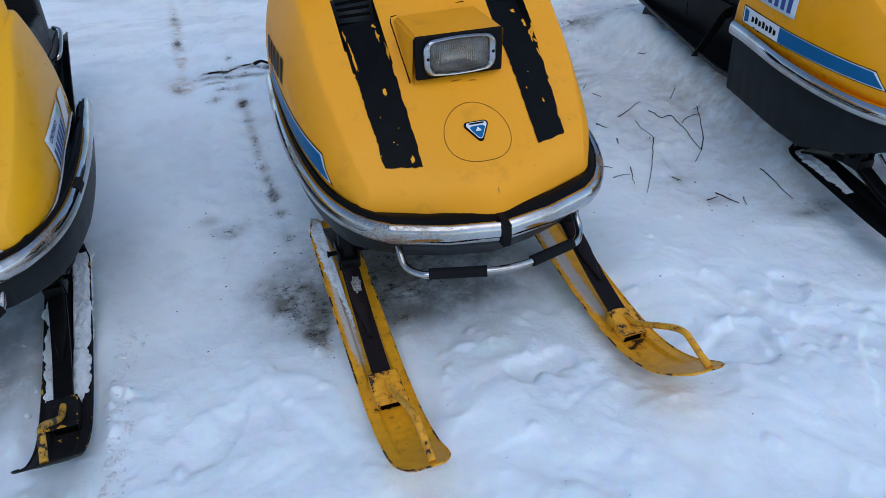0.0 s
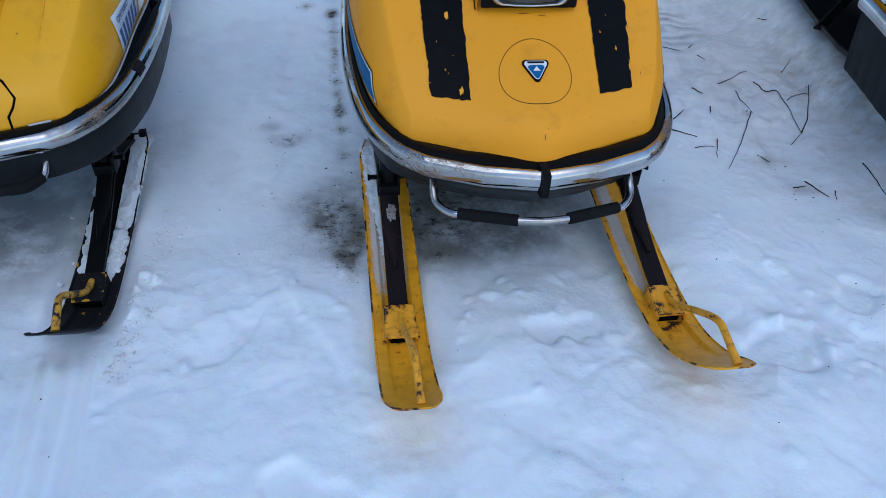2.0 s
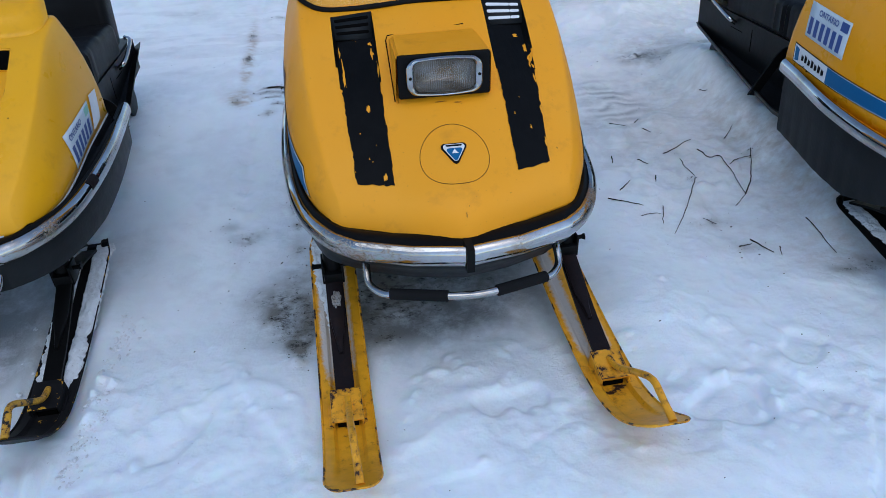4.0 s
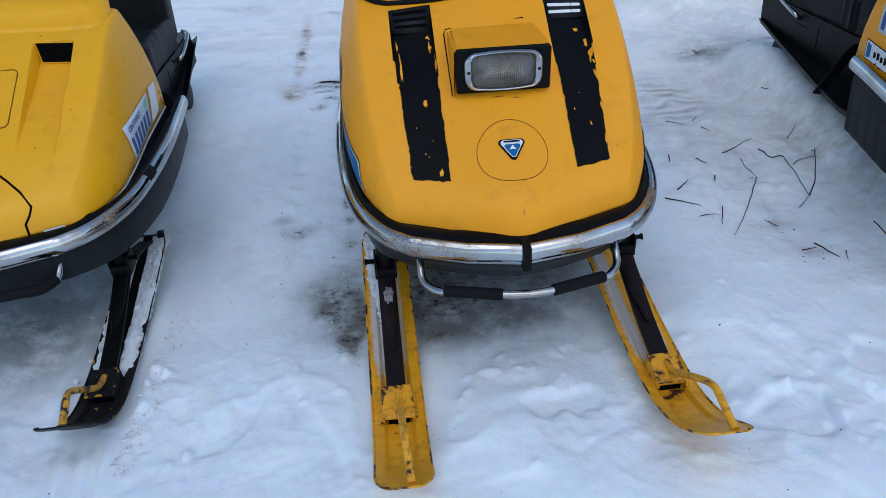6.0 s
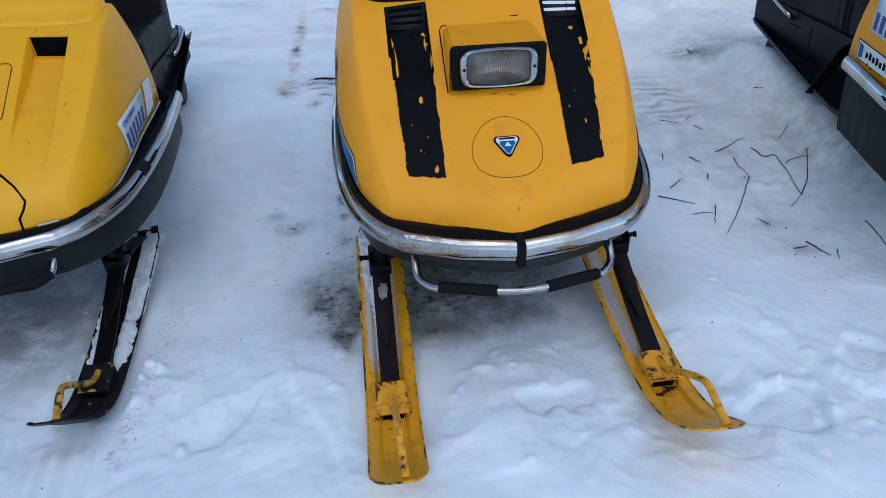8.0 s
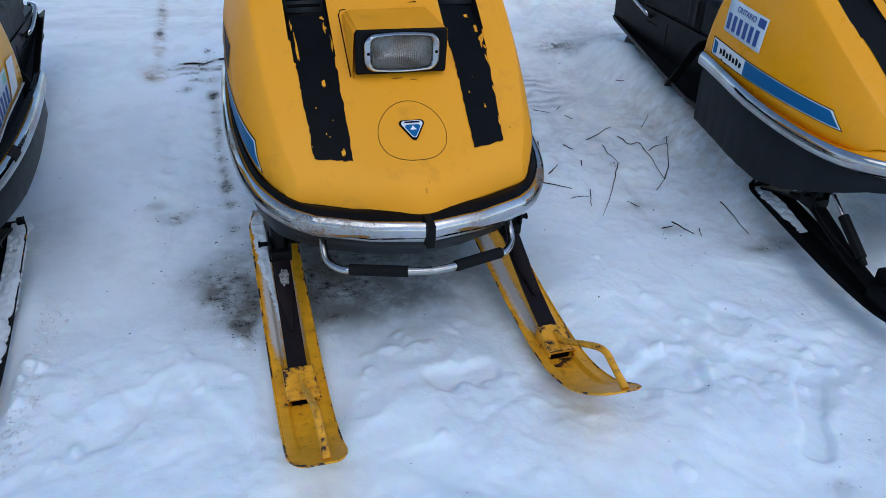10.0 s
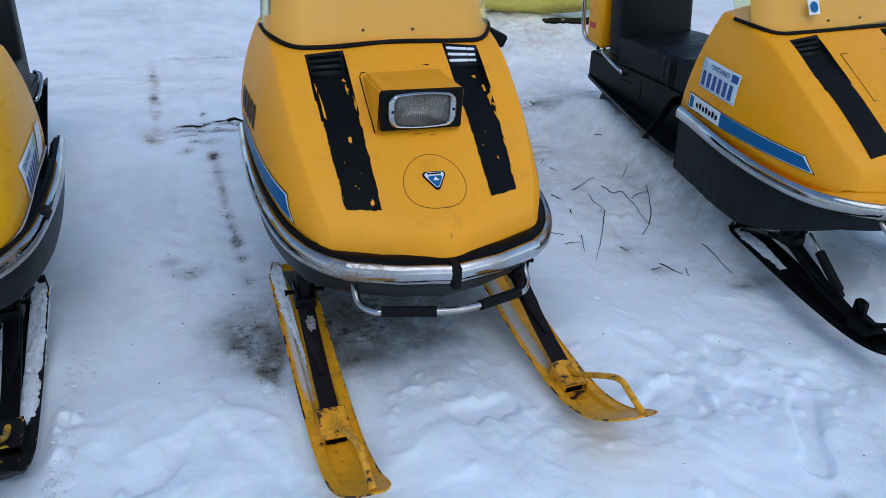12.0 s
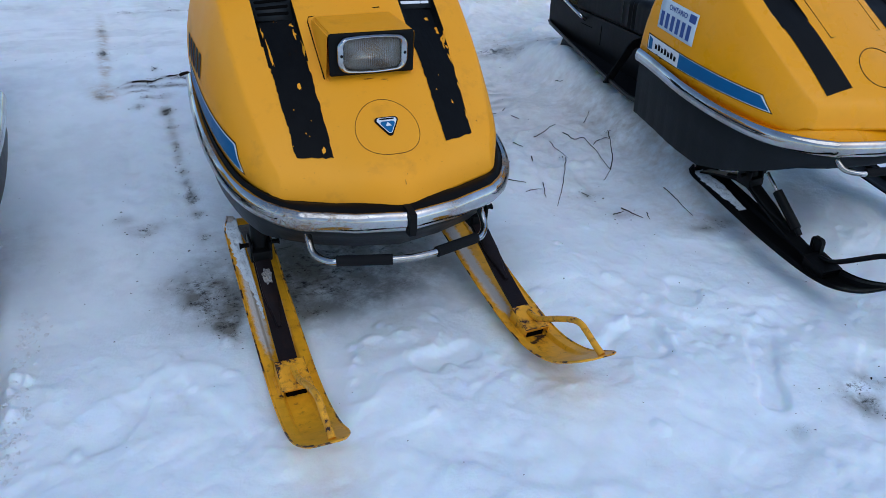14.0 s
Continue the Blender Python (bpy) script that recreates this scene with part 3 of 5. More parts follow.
    part("saddle", bm, M_BLACKSTEEL, ob, "dark steel spring saddle")
    mesh_part("spindle", laid(tube([(0, 0.165, 0.20), (0, 0.172, 0.27), (0, 0.19, 0.36)], 0.024)[0]), tube([(0, 0.165, 0.20), (0, 0.172, 0.27), (0, 0.19, 0.36)], 0.024)[1], M_BLACKSTEEL, ob)
    bolt = tube([(-0.055, 0.165, 0.225), (-0.048, 0.165, 0.225), (0.048, 0.165, 0.225), (0.055, 0.165, 0.225)], 0.008, 6, [0.011, 0.007, 0.007, 0.011])
    mesh_part("bolt", laid(bolt[0]), bolt[1], M_BLACKSTEEL, ob)
    # front bracket: a bent plate over the end of the spring
    bm = box_bm((0, -0.218, 0.083), (0.078, 0.092, 0.008), 0.0035, Matrix.Rotation(radians(9), 4, "X"))
    for sx in (-1, 1):
        box_bm((sx * 0.0365, -0.218, 0.064), (0.006, 0.088, 0.038), 0.002, Matrix.Rotation(radians(5), 4, "X"), bm)
        box_bm((sx * 0.040, -0.222, 0.054), (0.014, 0.070, 0.006), 0.002, None, bm)
    bmesh.ops.transform(bm, matrix=turn, verts=bm.verts)
    br = part("bracket", bm, mat_block[0], ob, "painted steel bracket with chipped edges")
    plate_v, plate_e = [], []
    for i in range(13):
        for j in range(11):
            px, py = -0.0385 + 0.077 * j / 10, -0.264 + 0.092 * i / 12
            plate_v.append((px, py, 0.0882 + 0.16 * (py + 0.218) + (-0.002 if j in (0, 10) or i in (0, 12) else 0)))
            plate_e.append(1.0 if j in (0, 10) or i in (0, 12) else 0.45 if j in (1, 9) or i in (1, 11) else 0.0)
    mesh_part("bracket_plate", laid(plate_v), grid_faces(13, 11), mat_block[0], br, edge=plate_e)
    pin = tube([(-0.037, -0.245, 0.066), (-0.03, -0.245, 0.066), (0.03, -0.245, 0.066), (0.037, -0.245, 0.066)], 0.009, 8)
    mesh_part("pin", laid(pin[0]), pin[1], mat_block[0], ob)
    # a solid black block stands in for the shade inside the mouth
    gap = box_bm((0.0, -0.246, 0.054), (0.052, 0.010, 0.024), 0.001)
    bmesh.ops.transform(gap, matrix=turn, verts=gap.verts)
    part("bracket_mouth_shade", gap, M_HOLE, ob, "black block for the shade in the bracket's open end")
    # tip handle: a bent bar from the bracket forward, then down to the tip
    rod = catmull([(0.004, -0.200, 0.090), (0.004, -0.240, 0.098), (0.005, -0.280, 0.122), (0.006, -0.345, 0.172), (0.007, -0.385, 0.203), (0.008, -0.410, 0.219), (0.009, -0.430, 0.226), (0.010, -0.452, 0.224), (0.014, -0.526, 0.205)], 5)
    rod[:, 2] -= (1 - curl) * 0.155 * smooth(-0.30, -0.53, rod[:, 1])
    rod[:, 1] = shorter(rod[:, 1])
    fat = [0.0085 if p[1] > -0.50 * reach else 0.0095 for p in rod]
    mesh_part("tip_handle", laid(tube(rod, 0.0085, 12, fat)[0]), tube(rod, 0.0085, 12, fat)[1], mat_handle, ob, "bent steel bar at the ski tip")
    if shock:
        a, b = np.array((0.002, 0.098, 0.258)), np.array((0.004, -0.100, 0.118))
        mesh_part("shock_rod", laid(tube([a, a + 0.35 * (b - a)], 0.006)[0]), tube([a, a + 0.35 * (b - a)], 0.006)[1], M_CHROME_GOOD, ob, "thin bright shock rod")
        t = tube([a + k * (b - a) for k in (0.3, 0.31, 0.9, 0.91, 1.0)], 0.015, 14, [0.011, 0.0165, 0.0165, 0.011, 0.009])
        mesh_part("shock_absorber", laid(t[0]), t[1], M_BLACKSTEEL, ob, "black shock absorber")
        lug = box_bm((0.018, -0.165, 0.112), (0.008, 0.045, 0.060), 0.012, None, None, 3)
        bmesh.ops.transform(lug, matrix=turn, verts=lug.verts)
        part("lug", lug, M_BLACKSTEEL, ob)
    return ob


def vent(hood, parent, side, mat_bar):
    """A sloping grille of three slots that closes the head of a channel."""
    lo, hi = hood.lo - 0.002, hood.hi + hood.taper + 0.004
    y0, y1 = hood.end - 0.046, hood.end + 0.006
    plain = Hood(0, sag=hood.sag)
    foot = [hood.on(side * (lo + 0.004), y0, 0.001, (0, 1), side), hood.on(side * (hi - 0.004), y0, 0.001, (0, 1), side)]
    head = [plain.on(side * lo, y1, 0.002, (0, 1), side), plain.on(side * hi, y1, 0.002, (0, 1), side)]

    def at(a, b, lift):
        p = (foot[0] * (1 - a) + foot[1] * a) * (1 - b) + (head[0] * (1 - a) + head[1] * a) * b
        return p + lift * nor

    nor = np.cross(foot[1] - foot[0], head[0] - foot[0])
    nor = nor / np.linalg.norm(nor) * (1 if nor[2] > 0 else -1)
    frame_ob = mesh_part("vent", [at(a, b, 0.0) for b in (0, 0.5, 1) for a in (0, 0.5, 1)], grid_faces(3, 3), M_PAN, parent, "black slotted vent grille")
    thicken(frame_ob, 0.004)
    # with M_HOLE the slots are solid, their inner darkness only colour
    for k in range(3):
        b0 = 0.26 + 0.27 * k
        ends = ((0.10, 0.66), (0.71, 0.90)) if mat_bar is M_WHITE else ((0.10, 0.90),)
        for a0, a1 in ends:
            ring = []
            for cx, turn in ((a1, -90), (a0, 90)):
                ring += [(cx + (0.022 if turn < 0 else -0.022) * math.cos(radians(-90 + 30 * q)), b0 + 0.058 * math.sin(radians((-90 + 30 * q) if turn < 0 else (90 - 30 * q)))) for q in range(7)]
            m = len(ring)
            v = [at(a, b, 0.0012) for a, b in ring] + [at(a, b, -0.003) for a, b in ring]
            mesh_part("slot", v, [tuple(range(m))] + [(i, (i + 1) % m, m + (i + 1) % m, m + i) for i in range(m)], mat_bar, frame_ob, smooth=False)


def headlight(parent, paint_mat):
    """The boxed headlight: painted housing, black face, chrome bezel, ribbed lens, two screws."""
    # housing: top and cheeks run back into the hood
    w0, w1 = 0.116, 0.110
    front = [(-0.119, 0.166, 0.678), (0.118, 0.166, 0.686), (w0, 0.158, 0.806), (-w0, 0.158, 0.806)]
    rear = [(-0.121, 0.348, 0.755), (0.119, 0.348, 0.760), (w1, 0.338, 0.801), (-w1, 0.338, 0.797)]
    bm = bmesh.new()
    vs = [bm.verts.new(p) for p in front + rear]
    for f in ((3, 2, 6, 7), (1, 5, 6, 2), (0, 3, 7, 4), (4, 7, 6, 5), (0, 4, 5, 1)):
        bm.faces.new([vs[i] for i in f])
    bmesh.ops.recalc_face_normals(bm, faces=bm.faces)
    bmesh.ops.bevel(bm, geom=[e for e in bm.edges if len(e.link_faces) == 2], offset=0.007, segments=3, affect="EDGES")
    housing = part("headlight_housing", bm, paint_mat, parent, "boxed yellow headlight housing")
    tilt = Matrix.Translation((0, 0.158, 0.751)) @ Matrix.Rotation(radians(86), 4, "X")
    flat = lambda pts, z: [tilt @ Vector((p, q, z)) for p, q in pts]

    def ring(name, outer, inner, z0, z1, mat, label):
        """A frame between two outlines, with a rounded face."""
        m = len(outer)
        mix = lambda k: [(p[0] * (1 - k) + q[0] * k, p[1] * (1 - k) + q[1] * k) for p, q in zip(outer, inner)]
        v = flat(outer, z0)
        for k, lift in ((0.0, 0.45), (0.12, 0.8), (0.35, 1.0), (0.65, 0.95), (0.88, 0.65), (1.0, 0.3)):
            v += flat(mix(k), z0 + (z1 - z0) * lift)
        v += flat(inner, z0)
        f = [(a * m + i, a * m + (i + 1) % m, (a + 1) * m + (i + 1) % m, (a + 1) * m + i) for a in range(7) for i in range(m)]
        return mesh_part(name, v, f, mat, housing, label)

    def barrel(w, h, r, n, swell=0.006):
        return [(p, q + math.copysign(swell * (1 - (p / w) ** 2), q)) for p, q in dense(rounded(w, h, r, n))]

    def dense(pts):
        out = []
        for i, a in enumerate(pts):
            b = pts[(i + 1) % len(pts)]
            out += [(a[0] + (b[0] - a[0]) * t / 4, a[1] + (b[1] - a[1]) * t / 4) for t in range(4)]
        return out

    o, i0 = dense(rounded(0.113, 0.054, 0.006, 5)), barrel(0.075, 0.036, 0.016, 5)
    ring("face_plate", o, i0, 0.000, 0.006, M_GASKET, "black face plate")
    ring("bezel", barrel(0.0945, 0.0425, 0.026, 5), barrel(0.0745, 0.0345, 0.014, 5), 0.006, 0.018, M_CHROME_GOOD, "bright chrome bezel")
    rim = barrel(0.0755, 0.0352, 0.014, 5)
    n = len(rim)
    v, f = [], []
    for k, z in ((1.0, 0.009), (0.9, 0.014), (0.6, 0.018), (0.25, 0.020)):
        v += flat([(p * k, q * k) for p, q in rim], z)
    for a in range(3):
        f += [(a * n + i, a * n + (i + 1) % n, (a + 1) * n + (i + 1) % n, (a + 1) * n + i) for i in range(n)]
    f.append(tuple(range(3 * n, 4 * n)))
    lens = mesh_part("lens", v, f, M_LENS, housing, "ribbed clear glass lens")
    v, f = [], []
    for k, z in ((1.0, 0.008), (0.93, -0.008), (0.75, -0.022), (0.45, -0.034), (0.12, -0.038)):
        v += flat([(p * k, q * k) for p, q in rim], z)
    for a in range(4):
        f += [(a * n + i, a * n + (i + 1) % n, (a + 1) * n + (i + 1) % n, (a + 1) * n + i) for i in range(n)]
    f.append(tuple(range(4 * n, 5 * n)))
    mesh_part("reflector", v, f, M_REFLECTOR, housing, "dull silver reflector")
    for s in (-1, 1):
        c = [tilt @ Vector((s * 0.0845, 0.0, 0.016 + k)) for k in (0, 0.003)]
        mesh_part("screw", *tube(c, 0.004, 8), M_RUST, housing)
    return housing


def emblem(hood, parent):
    """Round cap line, and the three-cornered badge in black, white and blue."""
    cy, r = 0.018, 0.0835
    pts = [(r * math.cos(a), cy + r * 0.86 * math.sin(a)) for a in np.linspace(0, 2 * math.pi, 49)]
    hood.line("cap_seam", pts, 0.0009, M_SEAM, parent, per=0, off=0.0, label="thin dark seam of the round cap")
    base = None
    for name, k, off, mat in (("badge", 1.0, 0.004, M_GASKET), ("badge_rim", 0.84, 0.0052, M_WHITE), ("badge_face", 0.60, 0.0060, M_BLUE)):
        tri = []
        for a0 in (90, 210, 330):
            cx, cyy = 0.0262 * k * math.cos(radians(a0 + 180)), 0.0262 * k * math.sin(radians(a0 + 180))
            tri += [(cx + 0.008 * k * math.cos(radians(a0 + 180 + b)), cyy + 0.008 * k * math.sin(radians(a0 + 180 + b))) for b in (-60, -30, 0, 30, 60)]
        yb = 0.0225 if name != "badge_face" else 0.0165
        v = [hood.on(p, yb + q * 0.88, off) for p, q in tri]
        v += [hood.on(p, yb + q * 0.88, 0.0) for p, q in tri]
        m = len(tri)
        ob = mesh_part(name, v, [tuple(range(m))] + [(i, (i + 1) % m, m + (i + 1) % m, m + i) for i in range(m)], mat, base or parent, smooth=False)
        if base is None:
            base = ob
            ob["label"] = "three-cornered blue and white badge"
    for (x, y) in ((0, 0.0165),):
        v = [hood.on(x + a, y + b, 0.0068) for a, b in ((-0.008, -0.002), (0.008, -0.002), (0, 0.008))]
        mesh_part("badge_mark", v, [(0, 1, 2)], M_WHITE, base, smooth=False)
    v = [hood.on(a, b, 0.0062) for a, b in ((-0.018, 0.0320), (0.018, 0.0320), (0.0195, 0.0362), (-0.0195, 0.0362))]
    mesh_part("brand_bar", v, [(0, 1, 2, 3)], M_GASKET, base, smooth=False)


def plate(hood, parent, side, corners, digits, sticker, word_span=(0.24, 0.74)):
    """Registration plate on the hood's flank: pale sheet with bars in place of its writing."""
    a, b, c, d = [np.array(k, float) for k in corners]
    at = lambda s, t: (a * (1 - s) + b * s) * (1 - t) + (d * (1 - s) + c * s) * t
    ob = hood.patch("registration_plate", corners, M_PLATE, parent, 0.004, (6, 6), (1, 2), side, "pale blue-white registration plate with dark blue bars", thick=0.0015)

    def bar(s0, s1, t0, t1, mat, name="bar"):
        hood.patch(name, [at(s0, t0), at(s1, t0), at(s1, t1), at(s0, t1)], mat, ob, 0.0052, (2, 3), (1, 2), side)

    w = 0.90 / digits
    for k in range(digits):
        bar(0.055 + k * w, 0.055 + k * w + w * 0.62, 0.10, 0.58, M_INK)
    word = bpy.data.curves.new("word", "FONT")
    word.body, word.offset = "ONTARIO", 0.022
    carrier = bpy.data.objects.new("word", word)
    flat = bpy.data.meshes.new_from_object(carrier)
    co = np.array([v.co[:2] for v in flat.vertices])
    faces = [tuple(f.vertices) for f in flat.polygons]
    bpy.data.objects.remove(carrier)
    bpy.data.meshes.remove(flat)
    co = (co - co.min(0)) / (co.max(0) - co.min(0))
    s0, s1 = word_span
    verts = [hood.on(*at(s0 + (s1 - s0) * p, 0.72 + 0.17 * q), 0.0056, (1, 2), side) for p, q in co]
    mesh_part("lettering", verts, faces, M_INK, ob, "dark blue word ONTARIO", smooth=False)
    bar(0.80, 0.97, 0.68, 0.93, sticker, "sticker")
    return ob


def windshield(hood, parent, cowl_mat):
    """Clear wrap-round screen over a yellow cowl, with a black rubber edge."""
    drop = hood.sag
    front = [hood.on(x, y, 0.003) for x, y in ((-0.285, 0.470), (-0.20, 0.447), (0, 0.431), (0.20, 0.442), (0.285, 0.464))]
    base = catmull([(-0.347, 0.620, 0.872 - drop), (-0.338, 0.54, 0.866 - drop), *front, (0.338, 0.54, 0.866), (0.347, 0.620, 0.872)], 6)
    mesh_part("windshield_seal", *tube(base + (0, 0, 0.001), 0.0068, 10), M_RUBBER, parent, "black rubber windshield seal")
    rows = [base * (1 - 0.10 * k, 1, 1) + (0, 0.16 * k, 0.30 * k) for k in np.linspace(0, 1, 9)]
    scr = mesh_part("windshield", np.vstack(rows), grid_faces(len(rows), len(base)), M_SCREEN, parent, "clear yellowed plastic windshield")
    thicken(scr, 0.003)
    scr.visible_shadow = False
    inner = base[(abs(base[:, 0]) < 0.337)]
    rows = [inner * (0.985 - 0.10 * k, 1, 1) + (0, 0.022 + 0.16 * k, 0.30 * k - 0.004) for k in np.linspace(0, 0.9, 9)]
    mesh_part("cowl", np.vstack(rows), grid_faces(len(rows), len(inner)), cowl_mat, parent, "yellow instrument cowl")
    for x in (-0.085, 0.062):
        c = np.array((x, 0.452, 0.882))
        mesh_part("rivet", *tube([c, c + (0, -0.006, 0.003)], 0.004, 8), M_RUST, parent)


def rear_body(parent, rear_box, board=(0.30, 0.25, 1.74, 0.322, 0.235)):
    """Tunnel, running boards, seat and what shows of the track."""
    # tunnel: flat sides, its lower edge rising to the rear
    bm = bmesh.new()
    side = [(0.66, 0.22), (1.0, 0.235), (1.76, 0.325), (1.76, 0.47), (0.66, 0.47)]
    ring = [[bm.verts.new((x, y, z)) for y, z in side] for x in (-0.205, 0.205)]
    bm.faces.new(ring[0][::-1])
    bm.faces.new(ring[1])
    for i in range(5):
        bm.faces.new((ring[0][i], ring[0][(i + 1) % 5], ring[1][(i + 1) % 5], ring[1][i]))
    bmesh.ops.recalc_face_normals(bm, faces=bm.faces)
    bmesh.ops.bevel(bm, geom=bm.edges[:], offset=0.008, segments=2, affect="EDGES")
    part("tunnel", bm, M_TUNNEL, parent, "black sheet-metal tunnel")
    for s in (-1, 1):
        part("seam", box_bm((s * 0.2055, 1.30, 0.39), (0.002, 0.003, 0.09), 0.0005), M_HOLE, parent)
        part("catch", box_bm((s * 0.2055, 1.42, 0.405), (0.002, 0.09, 0.003), 0.0005), M_HOLE, parent)
    for s in (-1, 1):
        prof = [(-0.10, 0.012), (-0.02, 0.0), (0.0, 0.012), (0.012, 0.022), (0.014, 0.018), (0.004, -0.004), (-0.02, -0.012), (-0.10, 0.0)]
        path = [(s * board[0], 0.66, board[4]), (s * board[0], 0.90, board[4]), (s * (0.8 * board[0] + 0.2 * board[1]), 1.10, 0.8 * board[4] + 0.2 * board[3]), (s * (0.3 * board[0] + 0.7 * board[1]), 1.50, 0.35 * board[4] + 0.65 * board[3]), (s * board[1], board[2], board[3])]
        v, f = sweep(path if s > 0 else path[::-1], prof)
        mesh_part("running_board", v, f, M_TUNNEL, parent, "black running board with a raised lip")
        # footrest loop
        lp = catmull([(s * 0.205, 1.02, 0.435), (s * 0.245, 1.01, 0.43), (s * 0.280, 1.00, 0.40), (s * (board[0] - 0.010), 1.07, 0.255)], 6)
        v, f = sweep(lp, [(-0.020, -0.003), (0.020, -0.003), (0.020, 0.003), (-0.020, 0.003)], (0, 1, 0))
        mesh_part("foot_rest", v, f, M_RUBBER, parent, "bent black foot rest strap")
        bar = catmull([(s * 0.208, 1.43, 0.430), (s * 0.235, 1.44, 0.452), (s * 0.24, 1.52, 0.478), (s * 0.235, 1.60, 0.500), (s * 0.208, 1.63, 0.505)], 6)
        mesh_part("grab_handle", *tube(bar, 0.009), M_CHROME_GOOD, parent, "small chrome grab handle")
    # seat with pleats on its flanks
    n, m = 60, 18
    verts = []
    sec = rounded(0.212, 0.072, 0.030, 4)
    ys = np.linspace(0.68, 1.53, n)
    for i, y in enumerate(ys):
        h = 0.520 + 0.015 * math.sin((y - 0.7) * 3.2)
        for k, (px, pz) in enumerate(sec):
            pleat = 0.009 * math.sin(y * 120 + 3 * noise.noise((y * 6, px, 0))) * (1 if abs(px) > 0.19 and 0.75 < y < 1.15 else 0.2)
            fold = (0.007 * noise.noise((px * 5, y * 9 + px * 8, 1.7)) + 0.006 * max(0, math.sin(y * 34 + px * 9 + 2 * noise.noise((px * 4, y * 4, 0)))) ** 3 * (1 if 0.8 < y < 1.35 else 0)) if pz > 0 else 0
            end = 1 - 0.1 * max(0, 1 - min(i, n - 1 - i) / 2)
            verts.append((px * end + math.copysign(pleat, px), y, h + pz * end + fold))
    q = len(sec)
    mesh_part("seat", verts, grid_faces(n, q, True) + [tuple(range(q))[::-1], tuple(range((n - 1) * q, n * q))], M_VINYL, parent, "black pleated vinyl seat")
    part("backrest", box_bm((0, 1.57, 0.66), (0.40, 0.14, 0.36), 0.035, Matrix.Rotation(radians(-8), 4, "X"), None, 3), M_VINYL, parent, "black vinyl backrest")
    if rear_box:
        b = part("rear_box", box_bm((0, 1.735, 0.625), (0.43, 0.13, 0.26), 0.02, None, None, 3), M_YELLOW_CLEAN, parent, "yellow rear box")
        for s in (-1, 1):
            part("reflector", box_bm((s * 0.217, 1.745, 0.600), (0.008, 0.045, 0.026), 0.003), M_RED, b, "red side reflector")
        rail = catmull([(-0.212, 1.68, 0.50), (-0.218, 1.81, 0.54), (-0.215, 1.84, 0.75), (-0.15, 1.84, 0.82), (0.15, 1.84, 0.82), (0.215, 1.84, 0.75), (0.218, 1.81, 0.54), (0.212, 1.68, 0.50)], 6)
        mesh_part("rear_rail", *tube(rail, 0.011), M_CHROME_GOOD, parent, "bent chrome rear rail")
    # track: a looped belt with lugs
    loop = []
    for k in range(72):
        a = k / 72
        if a < 0.42:
            p = (1.50 + 0.11 * a / 0.42, 0.150)
        elif a < 0.5:
            b = (a - 0.42) / 0.08 * math.pi
            p = (1.61 + 0.075 * math.sin(b), 0.225 - 0.075 * math.cos(b))
        elif a < 0.92:
            p = (1.61 - 0.11 * (a - 0.5) / 0.42, 0.300)
        else:
            b = (a - 0.92) / 0.08 * math.pi
            p = (1.50 - 0.075 * math.sin(b), 0.225 + 0.075 * math.cos(b))
        loop.append(p)
    verts = []
    for k, (y, z) in enumerate(loop):
        d = np.array((y, z)) - (np.clip(y, 1.50, 1.61), 0.225)
        d /= np.linalg.norm(d)
        h = 0.012 if k % 2 else 0.0
        verts += [(-0.165, y, z), (-0.165, y + h * d[0], z + h * d[1]), (0.165, y + h * d[0], z + h * d[1]), (0.165, y, z)]
    faces = [(4 * k + j, 4 * k + (j + 1) % 4, 4 * ((k + 1) % 72) + (j + 1) % 4, 4 * ((k + 1) % 72) + j) for k in range(72) for j in range(4)]
    mesh_part("track", verts, faces, M_RUBBER, parent, "black rubber track with lugs", smooth=False)
    for s in (-1, 1):
        wheel = [(s * 0.160, 1.61, 0.225), (s * 0.172, 1.61, 0.225), (s * 0.176, 1.61, 0.225)]
        mesh_part("idler_wheel", *tube(wheel, 0.1, 24, [0.07, 0.07, 0.04]), M_PAN, parent, "dark grey idler wheel")


def snowmobile(m, label):
    root = new("snowmobile")
    root.matrix_world = m
    tagged(root, label, "snowmobile", "parked snowmobiles")
    return root


